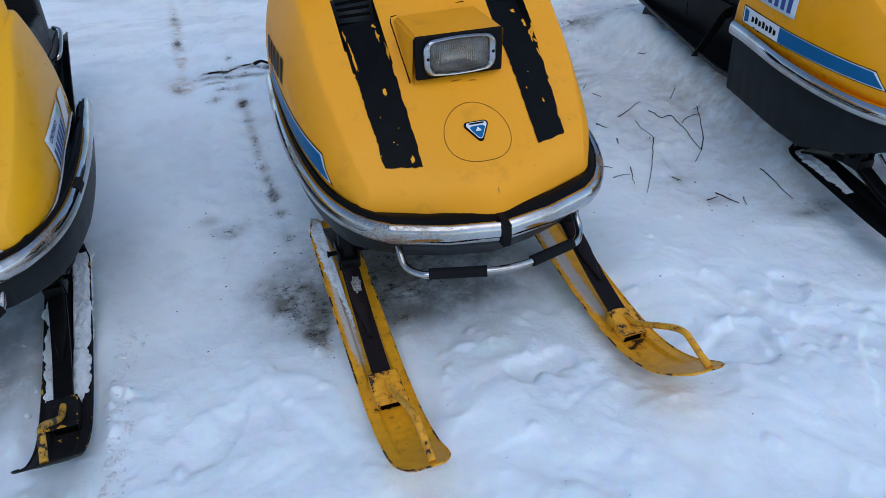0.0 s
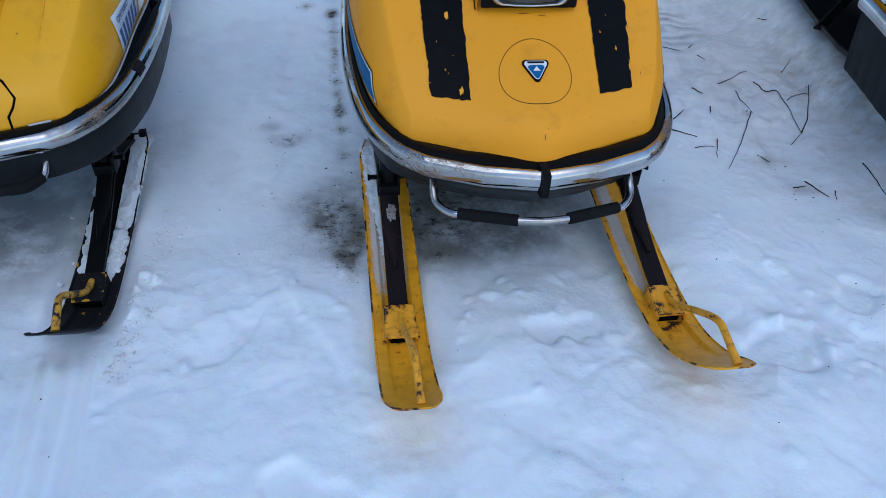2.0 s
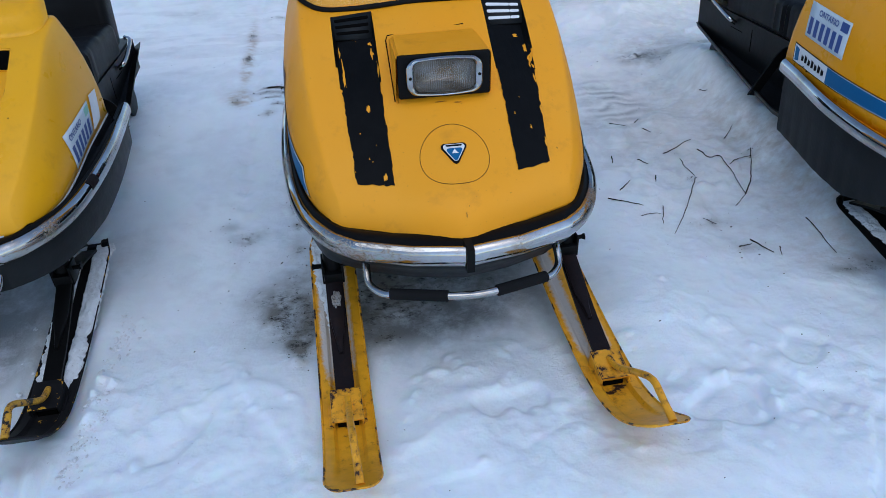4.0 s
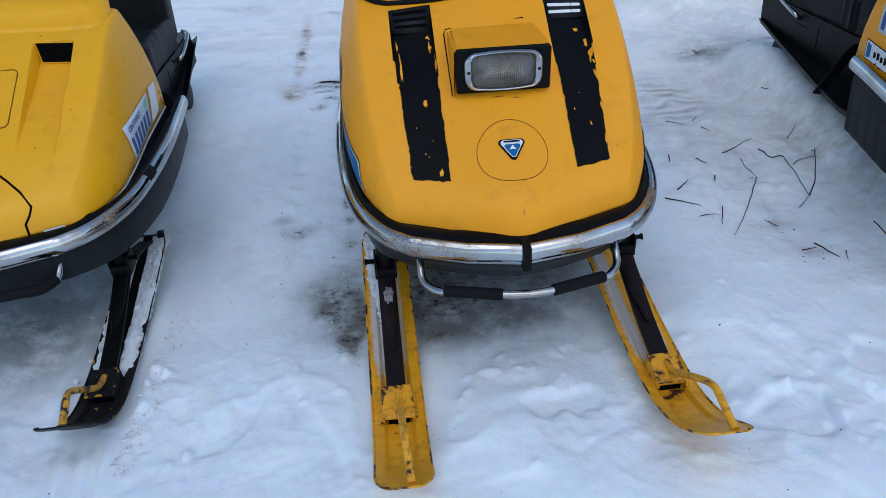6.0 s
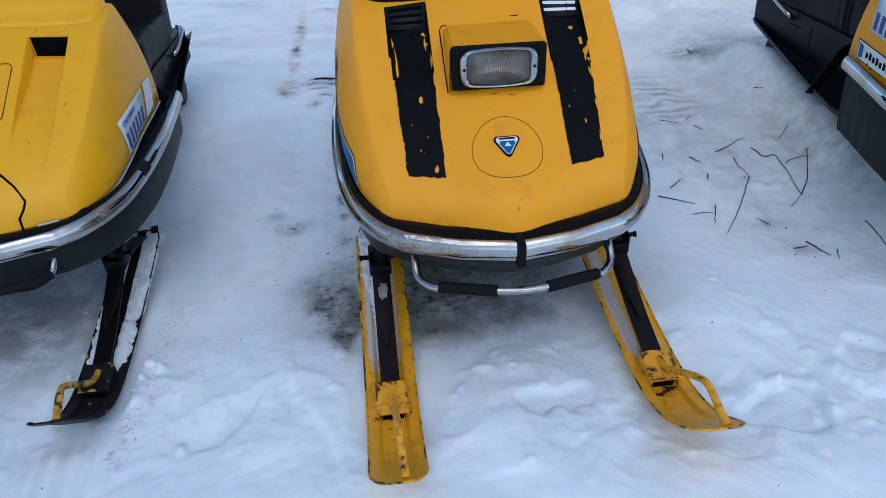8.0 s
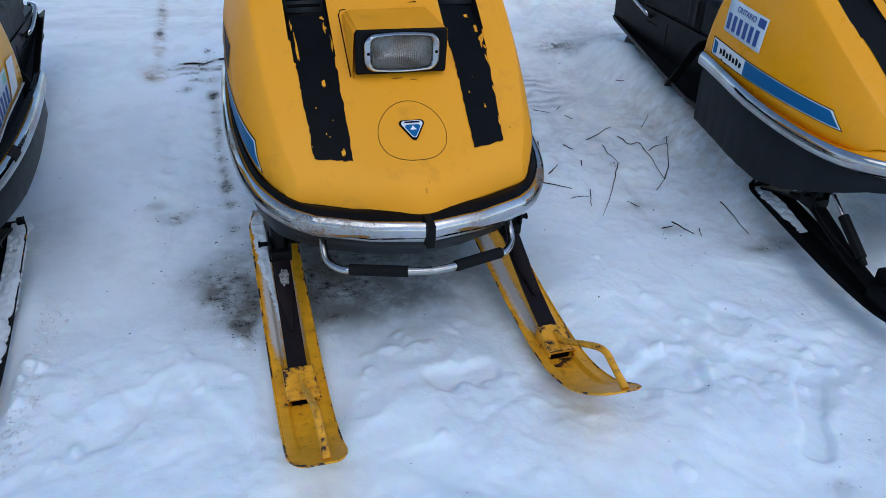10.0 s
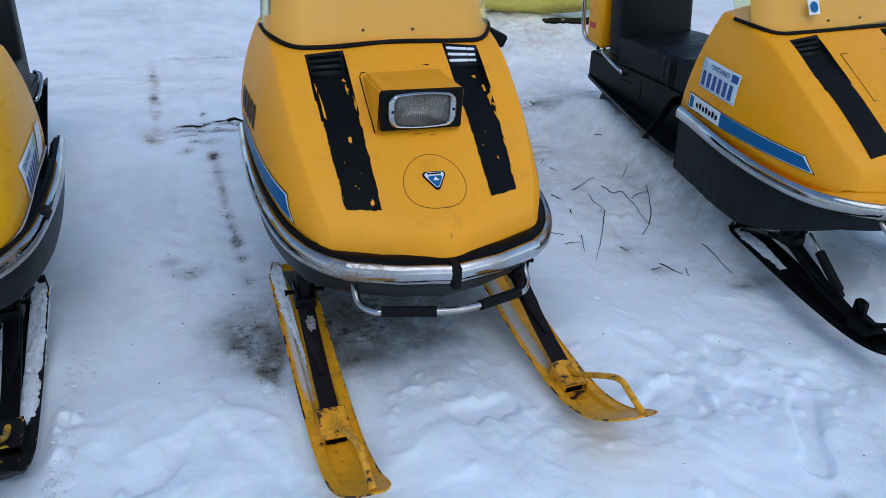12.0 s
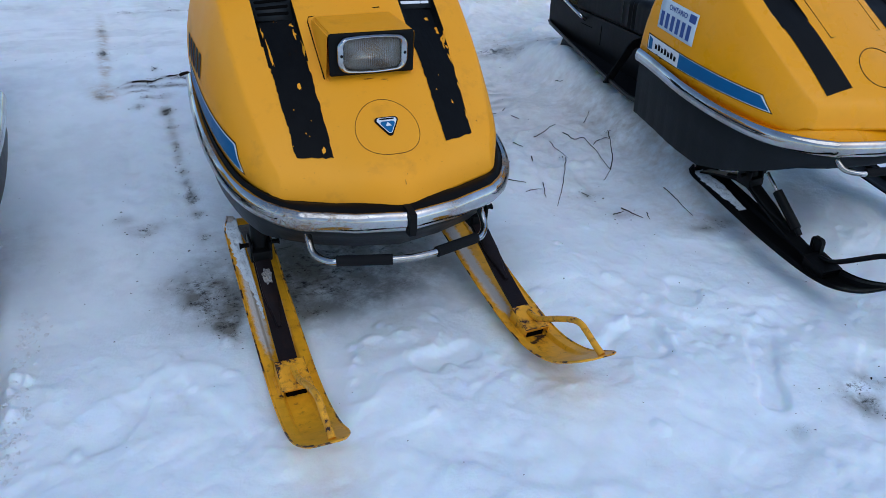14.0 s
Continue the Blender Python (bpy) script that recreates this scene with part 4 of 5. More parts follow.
def flank_decal(hood, parent, side, tip_y, rear_y, lettered, lift=0.0, squeeze=0.0):
    """The long blue flash with white and black lines on the hood's flank, following the lower edge."""
    def strip(name, mat, lo, hi, y0, y1, off, slant):
        verts, n = [], 26
        for i in range(n + 1):
            t = i / n
            for w, h in ((0, lo), (0.5, (lo + hi) / 2), (1, hi)):
                y = y0 + (y1 - y0) * t + slant * w * (1 - t)
                h = h + (0.056 - h) * squeeze * (1 - t)
                z = 0.448 + lift + 0.032 * (y - 0.05) + h + 0.045 * y
                verts.append(hood.on(y, z, off, (1, 2), side))
        return mesh_part(name, verts, grid_faces(n + 1, 3), mat, parent)

    d = strip("flash", M_GASKET, 0.024, 0.088, tip_y, rear_y, 0.0012, 0.050)
    d["label"] = "blue flank flash edged in white and black"
    for name, mat, lo, hi, y0, y1, off in (("flash_border", M_WHITE, 0.0275, 0.0845, tip_y + 0.006, rear_y - 0.004, 0.0018),
                                           ("flash_field", M_BLUE, 0.0310, 0.081, tip_y + 0.013, rear_y - 0.20 if lettered else rear_y - 0.01, 0.0024)):
        ob = strip(name, mat, lo, hi, y0, y1, off, 0.044)
        ob.parent = d
    if lettered:
        ob = strip("flash_end", M_BLUE, 0.0310, 0.081, rear_y - 0.034, rear_y - 0.010, 0.0024, 0.0)
        ob.parent = d
        for k in range(7):
            y = rear_y - 0.052 - k * 0.020
            ob = strip("brand_bar", M_GASKET, 0.044, 0.070 if k % 2 else 0.064, y - 0.014, y, 0.0026, 0.0)
            ob.parent = d
    return d


# ---------------------------------------------------------------- the snow
def value_noise(x, y, seed):
    xi, yi = np.floor(x).astype(int), np.floor(y).astype(int)
    fx, fy = x - xi, y - yi
    fx, fy = fx * fx * (3 - 2 * fx), fy * fy * (3 - 2 * fy)

    def lattice(a, b):
        h = (a * 374761393 + b * 668265263 + seed * 974711) & 0x7FFFFFFF
        h = ((h ^ (h >> 13)) * 1274126177) & 0x7FFFFFFF
        return ((h ^ (h >> 16)) & 0xFFFF) / 65535.0 - 0.5

    return (lattice(xi, yi) * (1 - fx) + lattice(xi + 1, yi) * fx) * (1 - fy) + (lattice(xi, yi + 1) * (1 - fx) + lattice(xi + 1, yi + 1) * fx) * fy


def blob(x, y, cx, cy, rx, ry=None, turn=0.0):
    c, s_ = math.cos(turn), math.sin(turn)
    u, v = (x - cx) * c + (y - cy) * s_, (y - cy) * c - (x - cx) * s_
    return np.exp(-((u / rx) ** 2 + (v / (ry or rx)) ** 2))


# Boot prints: heel, toe, half width, depth.
PRINTS = [((0.86, -0.665), (1.02, -0.44), 0.048, 0.008), ((-0.60, -0.60), (-0.43, -0.70), 0.052, 0.012), ((0.04, -0.25), (0.16, -0.24), 0.048, 0.007)]
# Round trodden hollows: place, radius, depth.
HOLLOWS = [(0.64, -0.345, 0.100, 0.007), (-0.72, 0.02, 0.09, 0.005), (0.93, -0.18, 0.07, 0.005)]
# Broken edges in the crust: the snow on one side stands higher.
EDGES = [[(-0.57, -0.10), (-0.524, -0.18), (-0.487, -0.25), (-0.459, -0.336)], [(-0.66, -0.104), (-0.683, -0.168), (-0.729, -0.244), (-0.801, -0.248)],
         [(0.80, -0.22), (0.86, -0.30), (0.93, -0.33)], [(0.97, -0.12), (1.08, -0.22), (1.13, -0.34)]]
# Heaps of broken lumps: place, spread, how many.
HEAPS = [(0.08, -0.05, 0.05, 7), (-0.05, -0.15, 0.07, 18), (0.03, -0.16, 0.05, 9), (0.02, -0.39, 0.05, 5), (-0.18, -0.22, 0.06, 6), (-0.97, 0.09, 0.05, 18), (-1.0, 0.02, 0.05, 12),
         (0.75, -0.30, 0.09, 22), (0.86, -0.42, 0.07, 16), (1.10, -0.40, 0.08, 16), (-0.55, 0.02, 0.10, 10), (-0.85, -0.30, 0.10, 14), (0.60, 0.10, 0.10, 10), (1.25, -0.62, 0.12, 18),
         (-0.25, 3.30, 0.07, 14), (-0.22, 3.05, 0.06, 8), (1.42, 1.55, 0.10, 22), (1.30, 1.95, 0.14, 26), (1.05, 2.10, 0.16, 18), (0.90, 2.65, 0.2, 22), (1.55, 2.35, 0.2, 22)]


def snow_height(x, y):
    h = (0.055 * blob(x, y, 0.58, 0.06, 0.16, 0.30) - 0.055 * blob(x, y, 1.50, -0.10, 0.22, 0.50) + 0.040 * blob(x, y, 0.0, -0.24, 0.26, 0.20)
         + 0.030 * blob(x, y, 0.5, -0.52, 0.5, 0.2) - 0.03 * blob(x, y, -0.80, 0.35, 0.28, 0.5) - 0.03 * blob(x, y, 1.05, 0.55, 0.25, 0.35)
         + 0.03 * blob(x, y, -0.5, 2.0, 0.8, 0.5) + 0.035 * blob(x, y, 1.9, 1.3, 0.5, 0.9) - 0.045 * blob(x, y, -1.4, 0.9, 0.42, 1.0) + 0.03 * blob(x, y, 1.62, 1.25, 0.22, 0.75) + 0.05 * blob(x, y, 1.44, 1.42, 0.11, 0.24) + 0.03 * blob(x, y, 0.9, 2.1, 0.5, 0.3)
         + 0.15 * blob(x, y, 1.85, 3.45, 0.95, 0.45) + 0.08 * blob(x, y, 1.2, 2.7, 0.35, 0.25))
    h = h - 0.050 * blob(x, y, -1.18, 0.15, 0.30, 0.60)
    # a bank heaped against the pan and running board
    bank = x + 0.05 * value_noise(x * 5, y * 5, 35) - 0.03 * smooth(0.6, 1.6, y)
    h = h + 0.105 * smooth(1.31, 1.47, bank) * smooth(1.88, 1.64, bank) * smooth(0.20, 0.52, y) * smooth(2.1, 1.6, y)
    near = 1 - smooth(2.4, 5.0, np.hypot(x - 0.3, y - 0.6))
    wx, wy = x + 0.06 * value_noise(x * 4 + 3, y * 4, 31) + 0.02 * value_noise(x * 13, y * 13 + 5, 33), y + 0.06 * value_noise(x * 4, y * 4 + 9, 32) + 0.02 * value_noise(x * 13 + 8, y * 13, 34)
    lump, a, f = 0 * x, 0.021, 2.0
    for k in range(5):
        c, d = math.cos(0.7 * k + 0.3), math.sin(0.7 * k + 0.3)
        lump = lump + a * value_noise((wx * c - wy * d) * f + 5 * k, (wx * d + wy * c) * f - 3 * k, 40 + k)
        a, f = a * 0.46, f * 2.05
    trampled = 0.40 + 0.46 * smooth(0.30, -0.10, y) + 0.20 * smooth(1.6, 2.4, y) + 0.75 * smooth(0.9, 1.6, x) * smooth(1.3, 2.2, y) + 0.7 * smooth(0.6, 0.9, x) * smooth(0.4, 0.8, y)
    h = h + lump * near * trampled
    # crust broken into plates and steps
    for f, amp, seed in ((3.3, 0.0085, 61), (6.5, 0.0062, 62), (12.0, 0.0042, 63), (23.0, 0.0027, 64), (41.0, 0.0016, 65)):
        c, d = math.cos(seed), math.sin(seed)
        v = value_noise((wx * c - wy * d) * f, (wx * d + wy * c) * f, seed) + 0.30 * value_noise((wx * d + wy * c) * f * 2.3, (wx * c - wy * d) * f * 2.3, seed + 9)
        loose = 1.0 if f < 10 else 0.25 + 0.9 * smooth(-0.10, 0.22, value_noise(x * 3.1 + seed, y * 3.1, seed + 30))
        h = h + near * trampled * amp * loose * (smooth(-0.02, 0.12, v) + 0.5 * smooth(-0.24, -0.12, v))
    for (hx, hy), (tx, ty), w, deep in PRINTS:
        t = math.atan2(ty - hy, tx - hx)
        n = math.hypot(tx - hx, ty - hy)
        u, v = (x - hx) * math.cos(t) + (y - hy) * math.sin(t), (y - hy) * math.cos(t) - (x - hx) * math.sin(t)
        k = np.clip(u / n, 0, 1)
        half = w * (0.86 + 0.22 * k - 0.22 * np.exp(-((k - 0.38) / 0.16) ** 2))
        d = np.hypot(u - k * n, v) - half + 0.022 * value_noise(x * 26 + hx * 50, y * 26, 71) + 0.030 * value_noise(x * 9, y * 9 + hx * 30, 74)
        floor_in = smooth(0.006, -0.012, d)
        h = h * (1 - 0.35 * floor_in) - 0.8 * deep * floor_in + 0.22 * deep * np.exp(-((d - 0.018) / 0.014) ** 2)
    for cx, cy, r, deep in HOLLOWS:
        d = np.hypot(x - cx, y - cy) - r + 0.05 * value_noise(x * 14 + cx * 50, y * 14, 75)
        floor_in = smooth(0.008, -0.016, d)
        h = h * (1 - 0.3 * floor_in) - 0.8 * deep * floor_in + 0.25 * deep * np.exp(-((d - 0.018) / 0.014) ** 2)
    for line in EDGES:
        best, side = 1e9 + 0 * x, 0 * x
        for (ax, ay), (bx, by) in zip(line, line[1:]):
            n = math.hypot(bx - ax, by - ay)
            u = np.clip(((x - ax) * (bx - ax) + (y - ay) * (by - ay)) / (n * n), 0, 1)
            px, py = x - ax - u * (bx - ax), y - ay - u * (by - ay)
            d = np.hypot(px, py)
            side = np.where(d < best, ((bx - ax) * py - (by - ay) * px) / n, side)
            best = np.minimum(best, d)
        h = h - 0.008 * smooth(0.09, 0.0, best) * smooth(0.010, -0.006, side + 0.010 * value_noise(x * 24, y * 24, 77))
    # ski grooves in front of one machine
    gx = x + 1.118 + 0.06 * (y + 0.1)
    groove = smooth(0.085, 0.065, np.abs(gx)) * smooth(-0.16, -0.24, y)
    h = h * (1 - 0.75 * groove) - groove * (0.012 + 0.009 * np.cos(gx * 125) + 0.006 * smooth(0.02, 0.06, gx))
    # packed tracks of older passes between the machines
    for tx in (-0.62, -0.47):
        h = h - 0.008 * blob(x, 0 * y, tx, 0, 0.035, 1.0) * smooth(0.4, 1.0, y) * (1 + 0.6 * np.sin(y * 55))
    # snow heaped along the buried ski
    h = h + 0.020 * blob(x, y, -1.02, 0.30, 0.045, 0.40) + 0.014 * blob(x, y, -1.215, 0.25, 0.03, 0.3)
    return h


def graded(lo, hi, step, far):
    mid = list(np.arange(lo, hi, step))
    out, d, p = [], step, hi
    while p < far:
        out.append(p)
        d *= 1.25
        p += d
    left, d, p = [], step, lo
    while p > -far:
        d *= 1.25
        p -= d
        left.append(p)
    return np.array(left[::-1] + mid + out)


# Dirt by the ski, and shade under the middle machine coloured in with it.
DIRT_SHADE_UNDER = [(-0.450, 0.14, 0.035, 0.060, 1.3), (-0.428, 0.06, 0.018, 0.050, 0.9), (-0.20, 0.09, 0.06, 0.025, 0.6), (-0.25, 0.30, 0.05, 0.03, 0.9), (-0.49, 0.28, 0.08, 0.12, 0.65), (-0.425, 0.19, 0.04, 0.10, 1.6), (-0.47, 0.25, 0.05, 0.07, 1.3), (-0.56, 0.37, 0.07, 0.05, 0.35), (-0.17, 0.22, 0.13, 0.10, 0.85),
              (-0.45, 0.46, 0.04, 0.08, 0.35), (-0.15, 0.42, 0.24, 0.22, 0.75), (0.12, 0.40, 0.20, 0.25, 0.6)]
DIRT_TRACK = [(-0.432, 0.865, 0.020, 0.022, 1.0), (-0.432, 0.755, 0.022, 0.020, 0.8), (-0.428, 0.60, 0.025, 0.03, 0.5), (-0.438, 0.90, 0.020, 0.02, 0.4), (-0.447, 1.19, 0.015, 0.03, 0.4),
              (-0.45, 1.10, 0.02, 0.02, 0.4), (-0.443, 1.327, 0.015, 0.035, 0.4), (-0.676, 0.81, 0.04, 0.03, 0.4), (-0.607, 0.71, 0.03, 0.03, 0.5), (-0.44, 0.95, 0.02, 0.06, 0.7),
              (-0.60, 0.74, 0.07, 0.04, 0.5)]
DIRT_BEHIND = [(-0.446, 1.65, 0.025, 0.03, 1.1), (-0.445, 1.50, 0.02, 0.04, 0.7), (-0.554, 1.714, 0.03, 0.04, 0.8), (-0.70, 1.86, 0.02, 0.04, 0.8), (-0.666, 2.40, 0.012, 0.05, 1.0),
               (-0.448, 2.13, 0.015, 0.03, 1.0), (-0.25, 3.18, 0.05, 0.03, 1.0), (-0.50, 3.17, 0.10, 0.03, 0.6), (-0.50, 1.92, 0.10, 0.018, 1.2), (-0.36, 1.90, 0.08, 0.015, 0.9),
               (-0.672, 2.45, 0.022, 0.04, 0.9), (-0.66, 2.84, 0.02, 0.05, 0.8), (-0.45, 1.80, 0.07, 0.03, 0.6), (-0.32, 1.975, 0.06, 0.018, 1.5), (-0.27, 1.955, 0.04, 0.020, 1.5)]
DIRT_BESIDE = [(1.15, -0.70, 0.09, 0.06, 0.9), (1.11, -0.76, 0.05, 0.05, 0.7), (0.86, -0.77, 0.03, 0.02, 0.7), (1.31, 0.17, 0.08, 0.03, 0.7), (1.42, 0.20, 0.06, 0.03, 0.6),
               (1.26, 1.97, 0.09, 0.06, 0.9), (1.38, 1.93, 0.10, 0.08, 0.6), (1.62, 1.98, 0.07, 0.04, 0.7), (1.04, 0.78, 0.02, 0.02, 0.8), (1.0, 0.52, 0.07, 0.03, 0.6),
               (1.33, 0.90, 0.03, 0.03, 0.6), (1.05, 0.35, 0.07, 0.03, 0.5)]
DIRT_STREAK = [(-0.440, 1.15, 0.018, 0.45, 0.42), (-0.53, 1.97, 0.06, 0.012, 1.3), (-0.46, 1.985, 0.05, 0.010, 1.1), (-0.40, 2.005, 0.05, 0.010, 1.1), (-0.54, 1.87, 0.05, 0.012, 0.9), (-0.52, 1.79, 0.035, 0.012, 0.8), (-0.45, 1.90, 0.05, 0.010, 0.6)]
DIRT = DIRT_STREAK + DIRT_SHADE_UNDER + DIRT_TRACK + DIRT_BEHIND + DIRT_BESIDE
RUST_SPOTS = [(-0.664, 2.70, 0.022, 0.40, 0.75), (-0.672, 2.25, 0.022, 0.22, 0.8), (-0.69, 1.93, 0.05, 0.05, 0.8), (-0.44, 1.5, 0.03, 0.5, 0.35), (-0.685, 1.865, 0.05, 0.06, 1.2), (-0.668, 2.4, 0.03, 0.10, 0.7), (-0.667, 2.17, 0.03, 0.06, 0.7), (-0.661, 2.78, 0.03, 0.15, 0.6), (-0.30, -0.56, 0.10, 0.05, 0.30), (0.72, -0.20, 0.16, 0.10, 0.20),
              (1.75, 3.2, 0.9, 0.35, 0.55), (1.4, 2.1, 0.3, 0.15, 0.4), (1.3, 0.25, 0.15, 0.10, 0.35), (0.45, -0.50, 0.2, 0.12, 0.12), (1.1, 0.5, 0.3, 0.2, 0.15), (1.3, 1.25, 0.3, 0.6, 0.28), (1.5, 0.5, 0.15, 0.4, 0.35), (1.40, 0.85, 0.10, 0.45, 0.35)]


def ground():
    xs, ys = graded(-1.9, 2.2, 0.0082, 420), graded(-1.1, 3.4, 0.0082, 420)
    X, Y = np.meshgrid(xs, ys)
    Z = snow_height(X, Y)
    clod = np.random.default_rng(11)
    sites = [(cx + clod.normal() * sp, cy + clod.normal() * sp, 0.010 + 0.030 * clod.random() ** 1.6, clod.uniform(0.14, 0.40)) for cx, cy, sp, n in HEAPS for _ in range(n)]
    for _ in range(1500):
        cx, cy = clod.uniform(-1.8, 2.1), clod.uniform(-1.0, 3.2)
        keep = 0.10 + 0.42 * float(smooth(0.25, -0.15, np.float64(cy))) + 0.7 * float(smooth(1.0, 1.5, np.float64(cx)) * smooth(1.2, 1.8, np.float64(cy))) + 0.25 * float(smooth(0.6, 0.9, np.float64(cx)) * smooth(0.3, 0.7, np.float64(cy)))
        keep += 0.8 * math.exp(-((cx + 0.98) / 0.08) ** 2) * (1 if -0.4 < cy < 0.6 else 0) + 0.5 * math.exp(-((cx + 1.25) / 0.08) ** 2) * (1 if cy < 0.5 else 0)
        size, rise, chance = clod.random(), clod.uniform(0.05, 0.22), clod.random()
        if chance < keep:
            sites.append((cx, cy, 0.008 + 0.040 * size ** 2.4, rise))
    for cx, cy, r, rise in sites:
        hgt = r * rise
        i0, i1 = np.searchsorted(ys, (cy - 1.5 * r, cy + 1.5 * r))
        j0, j1 = np.searchsorted(xs, (cx - 1.5 * r, cx + 1.5 * r))
        px, py = X[i0:i1, j0:j1] - cx, Y[i0:i1, j0:j1] - cy
        q = clod.uniform(0, 3.1)
        u, w = px * math.cos(q) + py * math.sin(q), (py * math.cos(q) - px * math.sin(q)) * clod.uniform(1.0, 1.7)
        d = np.sqrt(u * u + w * w) / r + 0.8 * value_noise(X[i0:i1, j0:j1] * 38, Y[i0:i1, j0:j1] * 38, 90) + 0.2
        Z[i0:i1, j0:j1] += hgt * smooth(1.0, 0.25, d)
    # the skis press their own beds into the snow
    keel = catmull(SKI_Z, 5)[::-1]
    for m in SKI_BEDS:
        inv = np.array(m.inverted())
        u = inv[0, 0] * X + inv[0, 1] * Y + inv[0, 2] * 0.05 + inv[0, 3]
        v = inv[1, 0] * X + inv[1, 1] * Y + inv[1, 2] * 0.05 + inv[1, 3]
        top = np.interp(v, keel[:, 0], keel[:, 1])
        mm = np.array(m)
        top = mm[2, 0] * u + mm[2, 1] * v + mm[2, 2] * top + mm[2, 3] - 0.012
        zone = smooth(0.125, 0.072, np.abs(u)) * smooth(0.53, 0.47, v) * smooth(-0.60, -0.54, v)
        Z = np.where(Z > top, Z + (top - Z) * zone, Z)
    me = bpy.data.meshes.new("ground")
    n, m = X.shape
    verts = np.stack([X, Y, Z], -1).reshape(-1, 3)
    idx = np.arange(n * m).reshape(n, m)
    quads = np.stack([idx[:-1, :-1], idx[:-1, 1:], idx[1:, 1:], idx[1:, :-1]], -1).reshape(-1, 4)
    me.vertices.add(len(verts))
    me.vertices.foreach_set("co", verts.ravel())
    me.loops.add(quads.size)
    me.loops.foreach_set("vertex_index", quads.ravel())
    me.polygons.add(len(quads))
    me.polygons.foreach_set("loop_start", np.arange(0, quads.size, 4))
    me.update(calc_edges=True)
    me.validate()
    me.shade_smooth()
    dirt = sum(k * blob(X, Y, cx, cy, rx, ry) for cx, cy, rx, ry, k in DIRT)
    rust = sum(k * blob(X, Y, cx, cy, rx, ry) for cx, cy, rx, ry, k in RUST_SPOTS)
    # the large blobs put the machines' shade into the snow colour
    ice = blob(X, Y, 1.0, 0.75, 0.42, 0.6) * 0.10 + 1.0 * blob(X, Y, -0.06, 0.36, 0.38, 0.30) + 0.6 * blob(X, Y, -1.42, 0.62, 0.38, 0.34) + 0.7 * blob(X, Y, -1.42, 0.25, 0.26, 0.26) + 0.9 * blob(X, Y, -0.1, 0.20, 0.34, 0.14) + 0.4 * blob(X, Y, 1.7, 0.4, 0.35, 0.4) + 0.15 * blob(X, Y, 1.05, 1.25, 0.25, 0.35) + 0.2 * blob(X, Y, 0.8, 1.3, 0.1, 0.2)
    streak = smooth(0.05, 0.30, value_noise(X * 2.4 + 0.8 * Y, Y * 13, 101) + 0.5 * value_noise(X * 9, Y * 30, 102)) * smooth(1.9, 2.8, Y)
    tread = blob(X, Y, 0.99, 1.52, 0.13, 0.22) * (0.55 + 0.45 * np.sin(Y * 90 + 6 * value_noise(X * 12, Y * 12, 104)))
    mottle = smooth(0.02, 0.30, value_noise(X * 6, Y * 6, 105) + 0.6 * value_noise(X * 17, Y * 17, 106) + 0.4 * value_noise(X * 45, Y * 45, 107)) * smooth(0.55, 0.9, X) * smooth(0.2, 0.7, Y)
    patchy = smooth(0.0, 0.35, value_noise(X * 4 + 7, Y * 4, 108) + 0.5 * value_noise(X * 11, Y * 11, 109) + 0.35 * value_noise(X * 31, Y * 31, 110))
    ice = ice + 0.13 * mottle + patchy * (0.04 + 0.07 * smooth(-0.3, 0.4, Y)) + 0.8 * tread + 0.16 * streak * (1 - 0.6 * smooth(0.3, 0.9, X)) + 0.12 * smooth(0.1, 0.35, value_noise(X * 3, Y * 3, 103)) * smooth(1.2, 1.9, Y) * smooth(1.0, 0.2, X)
    # mask of the brighter, more neutral snow towards the right and the back
    old = smooth(0.5, 1.1, X) * smooth(0.35, 1.1, Y) + 0.8 * smooth(1.7, 2.8, Y)
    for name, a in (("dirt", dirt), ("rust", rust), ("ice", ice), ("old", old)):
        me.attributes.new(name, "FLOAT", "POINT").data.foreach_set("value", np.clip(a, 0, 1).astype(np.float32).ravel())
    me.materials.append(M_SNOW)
    return tagged(new("ground", me), "trampled bluish snow with footprints, dirt stains and shade painted under the machines", "snow", kind="structure")



# ---------------------------------------------------------------- the middle snowmobile
mid = snowmobile(pose(0, 0, 0), "yellow vintage snowmobile with chipped black hood stripes and boxed headlight")
hood_a = Hood(0.026, end=0.424, sag=0.013)
hood_a.sheet("hood", M_YELLOW, mid, "faded yellow moulded hood", M_STRIPE)
for sd in (-1, 1):
    hood_a.patch("stripe", [(sd * 0.150, -0.011 if sd < 0 else -0.012), (sd * 0.236, 0.017 if sd < 0 else 0.018), (sd * 0.256, 0.380), (sd * 0.150, 0.379)], M_STRIPE, mid, 0.0016, (10, 44), side=sd, label="black stripe with flaking paint", jag=0.0035)
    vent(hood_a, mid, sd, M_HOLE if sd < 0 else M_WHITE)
headlight(mid, M_YELLOW)
emblem(hood_a, mid)
hood_a.line("housing_seam", [(-0.1205, 0.176), (-0.1215, 0.338), (-0.116, 0.350), (0.085, 0.357)], 0.0016, M_HOLE, mid, label="dark seam round the headlight housing", per=0)


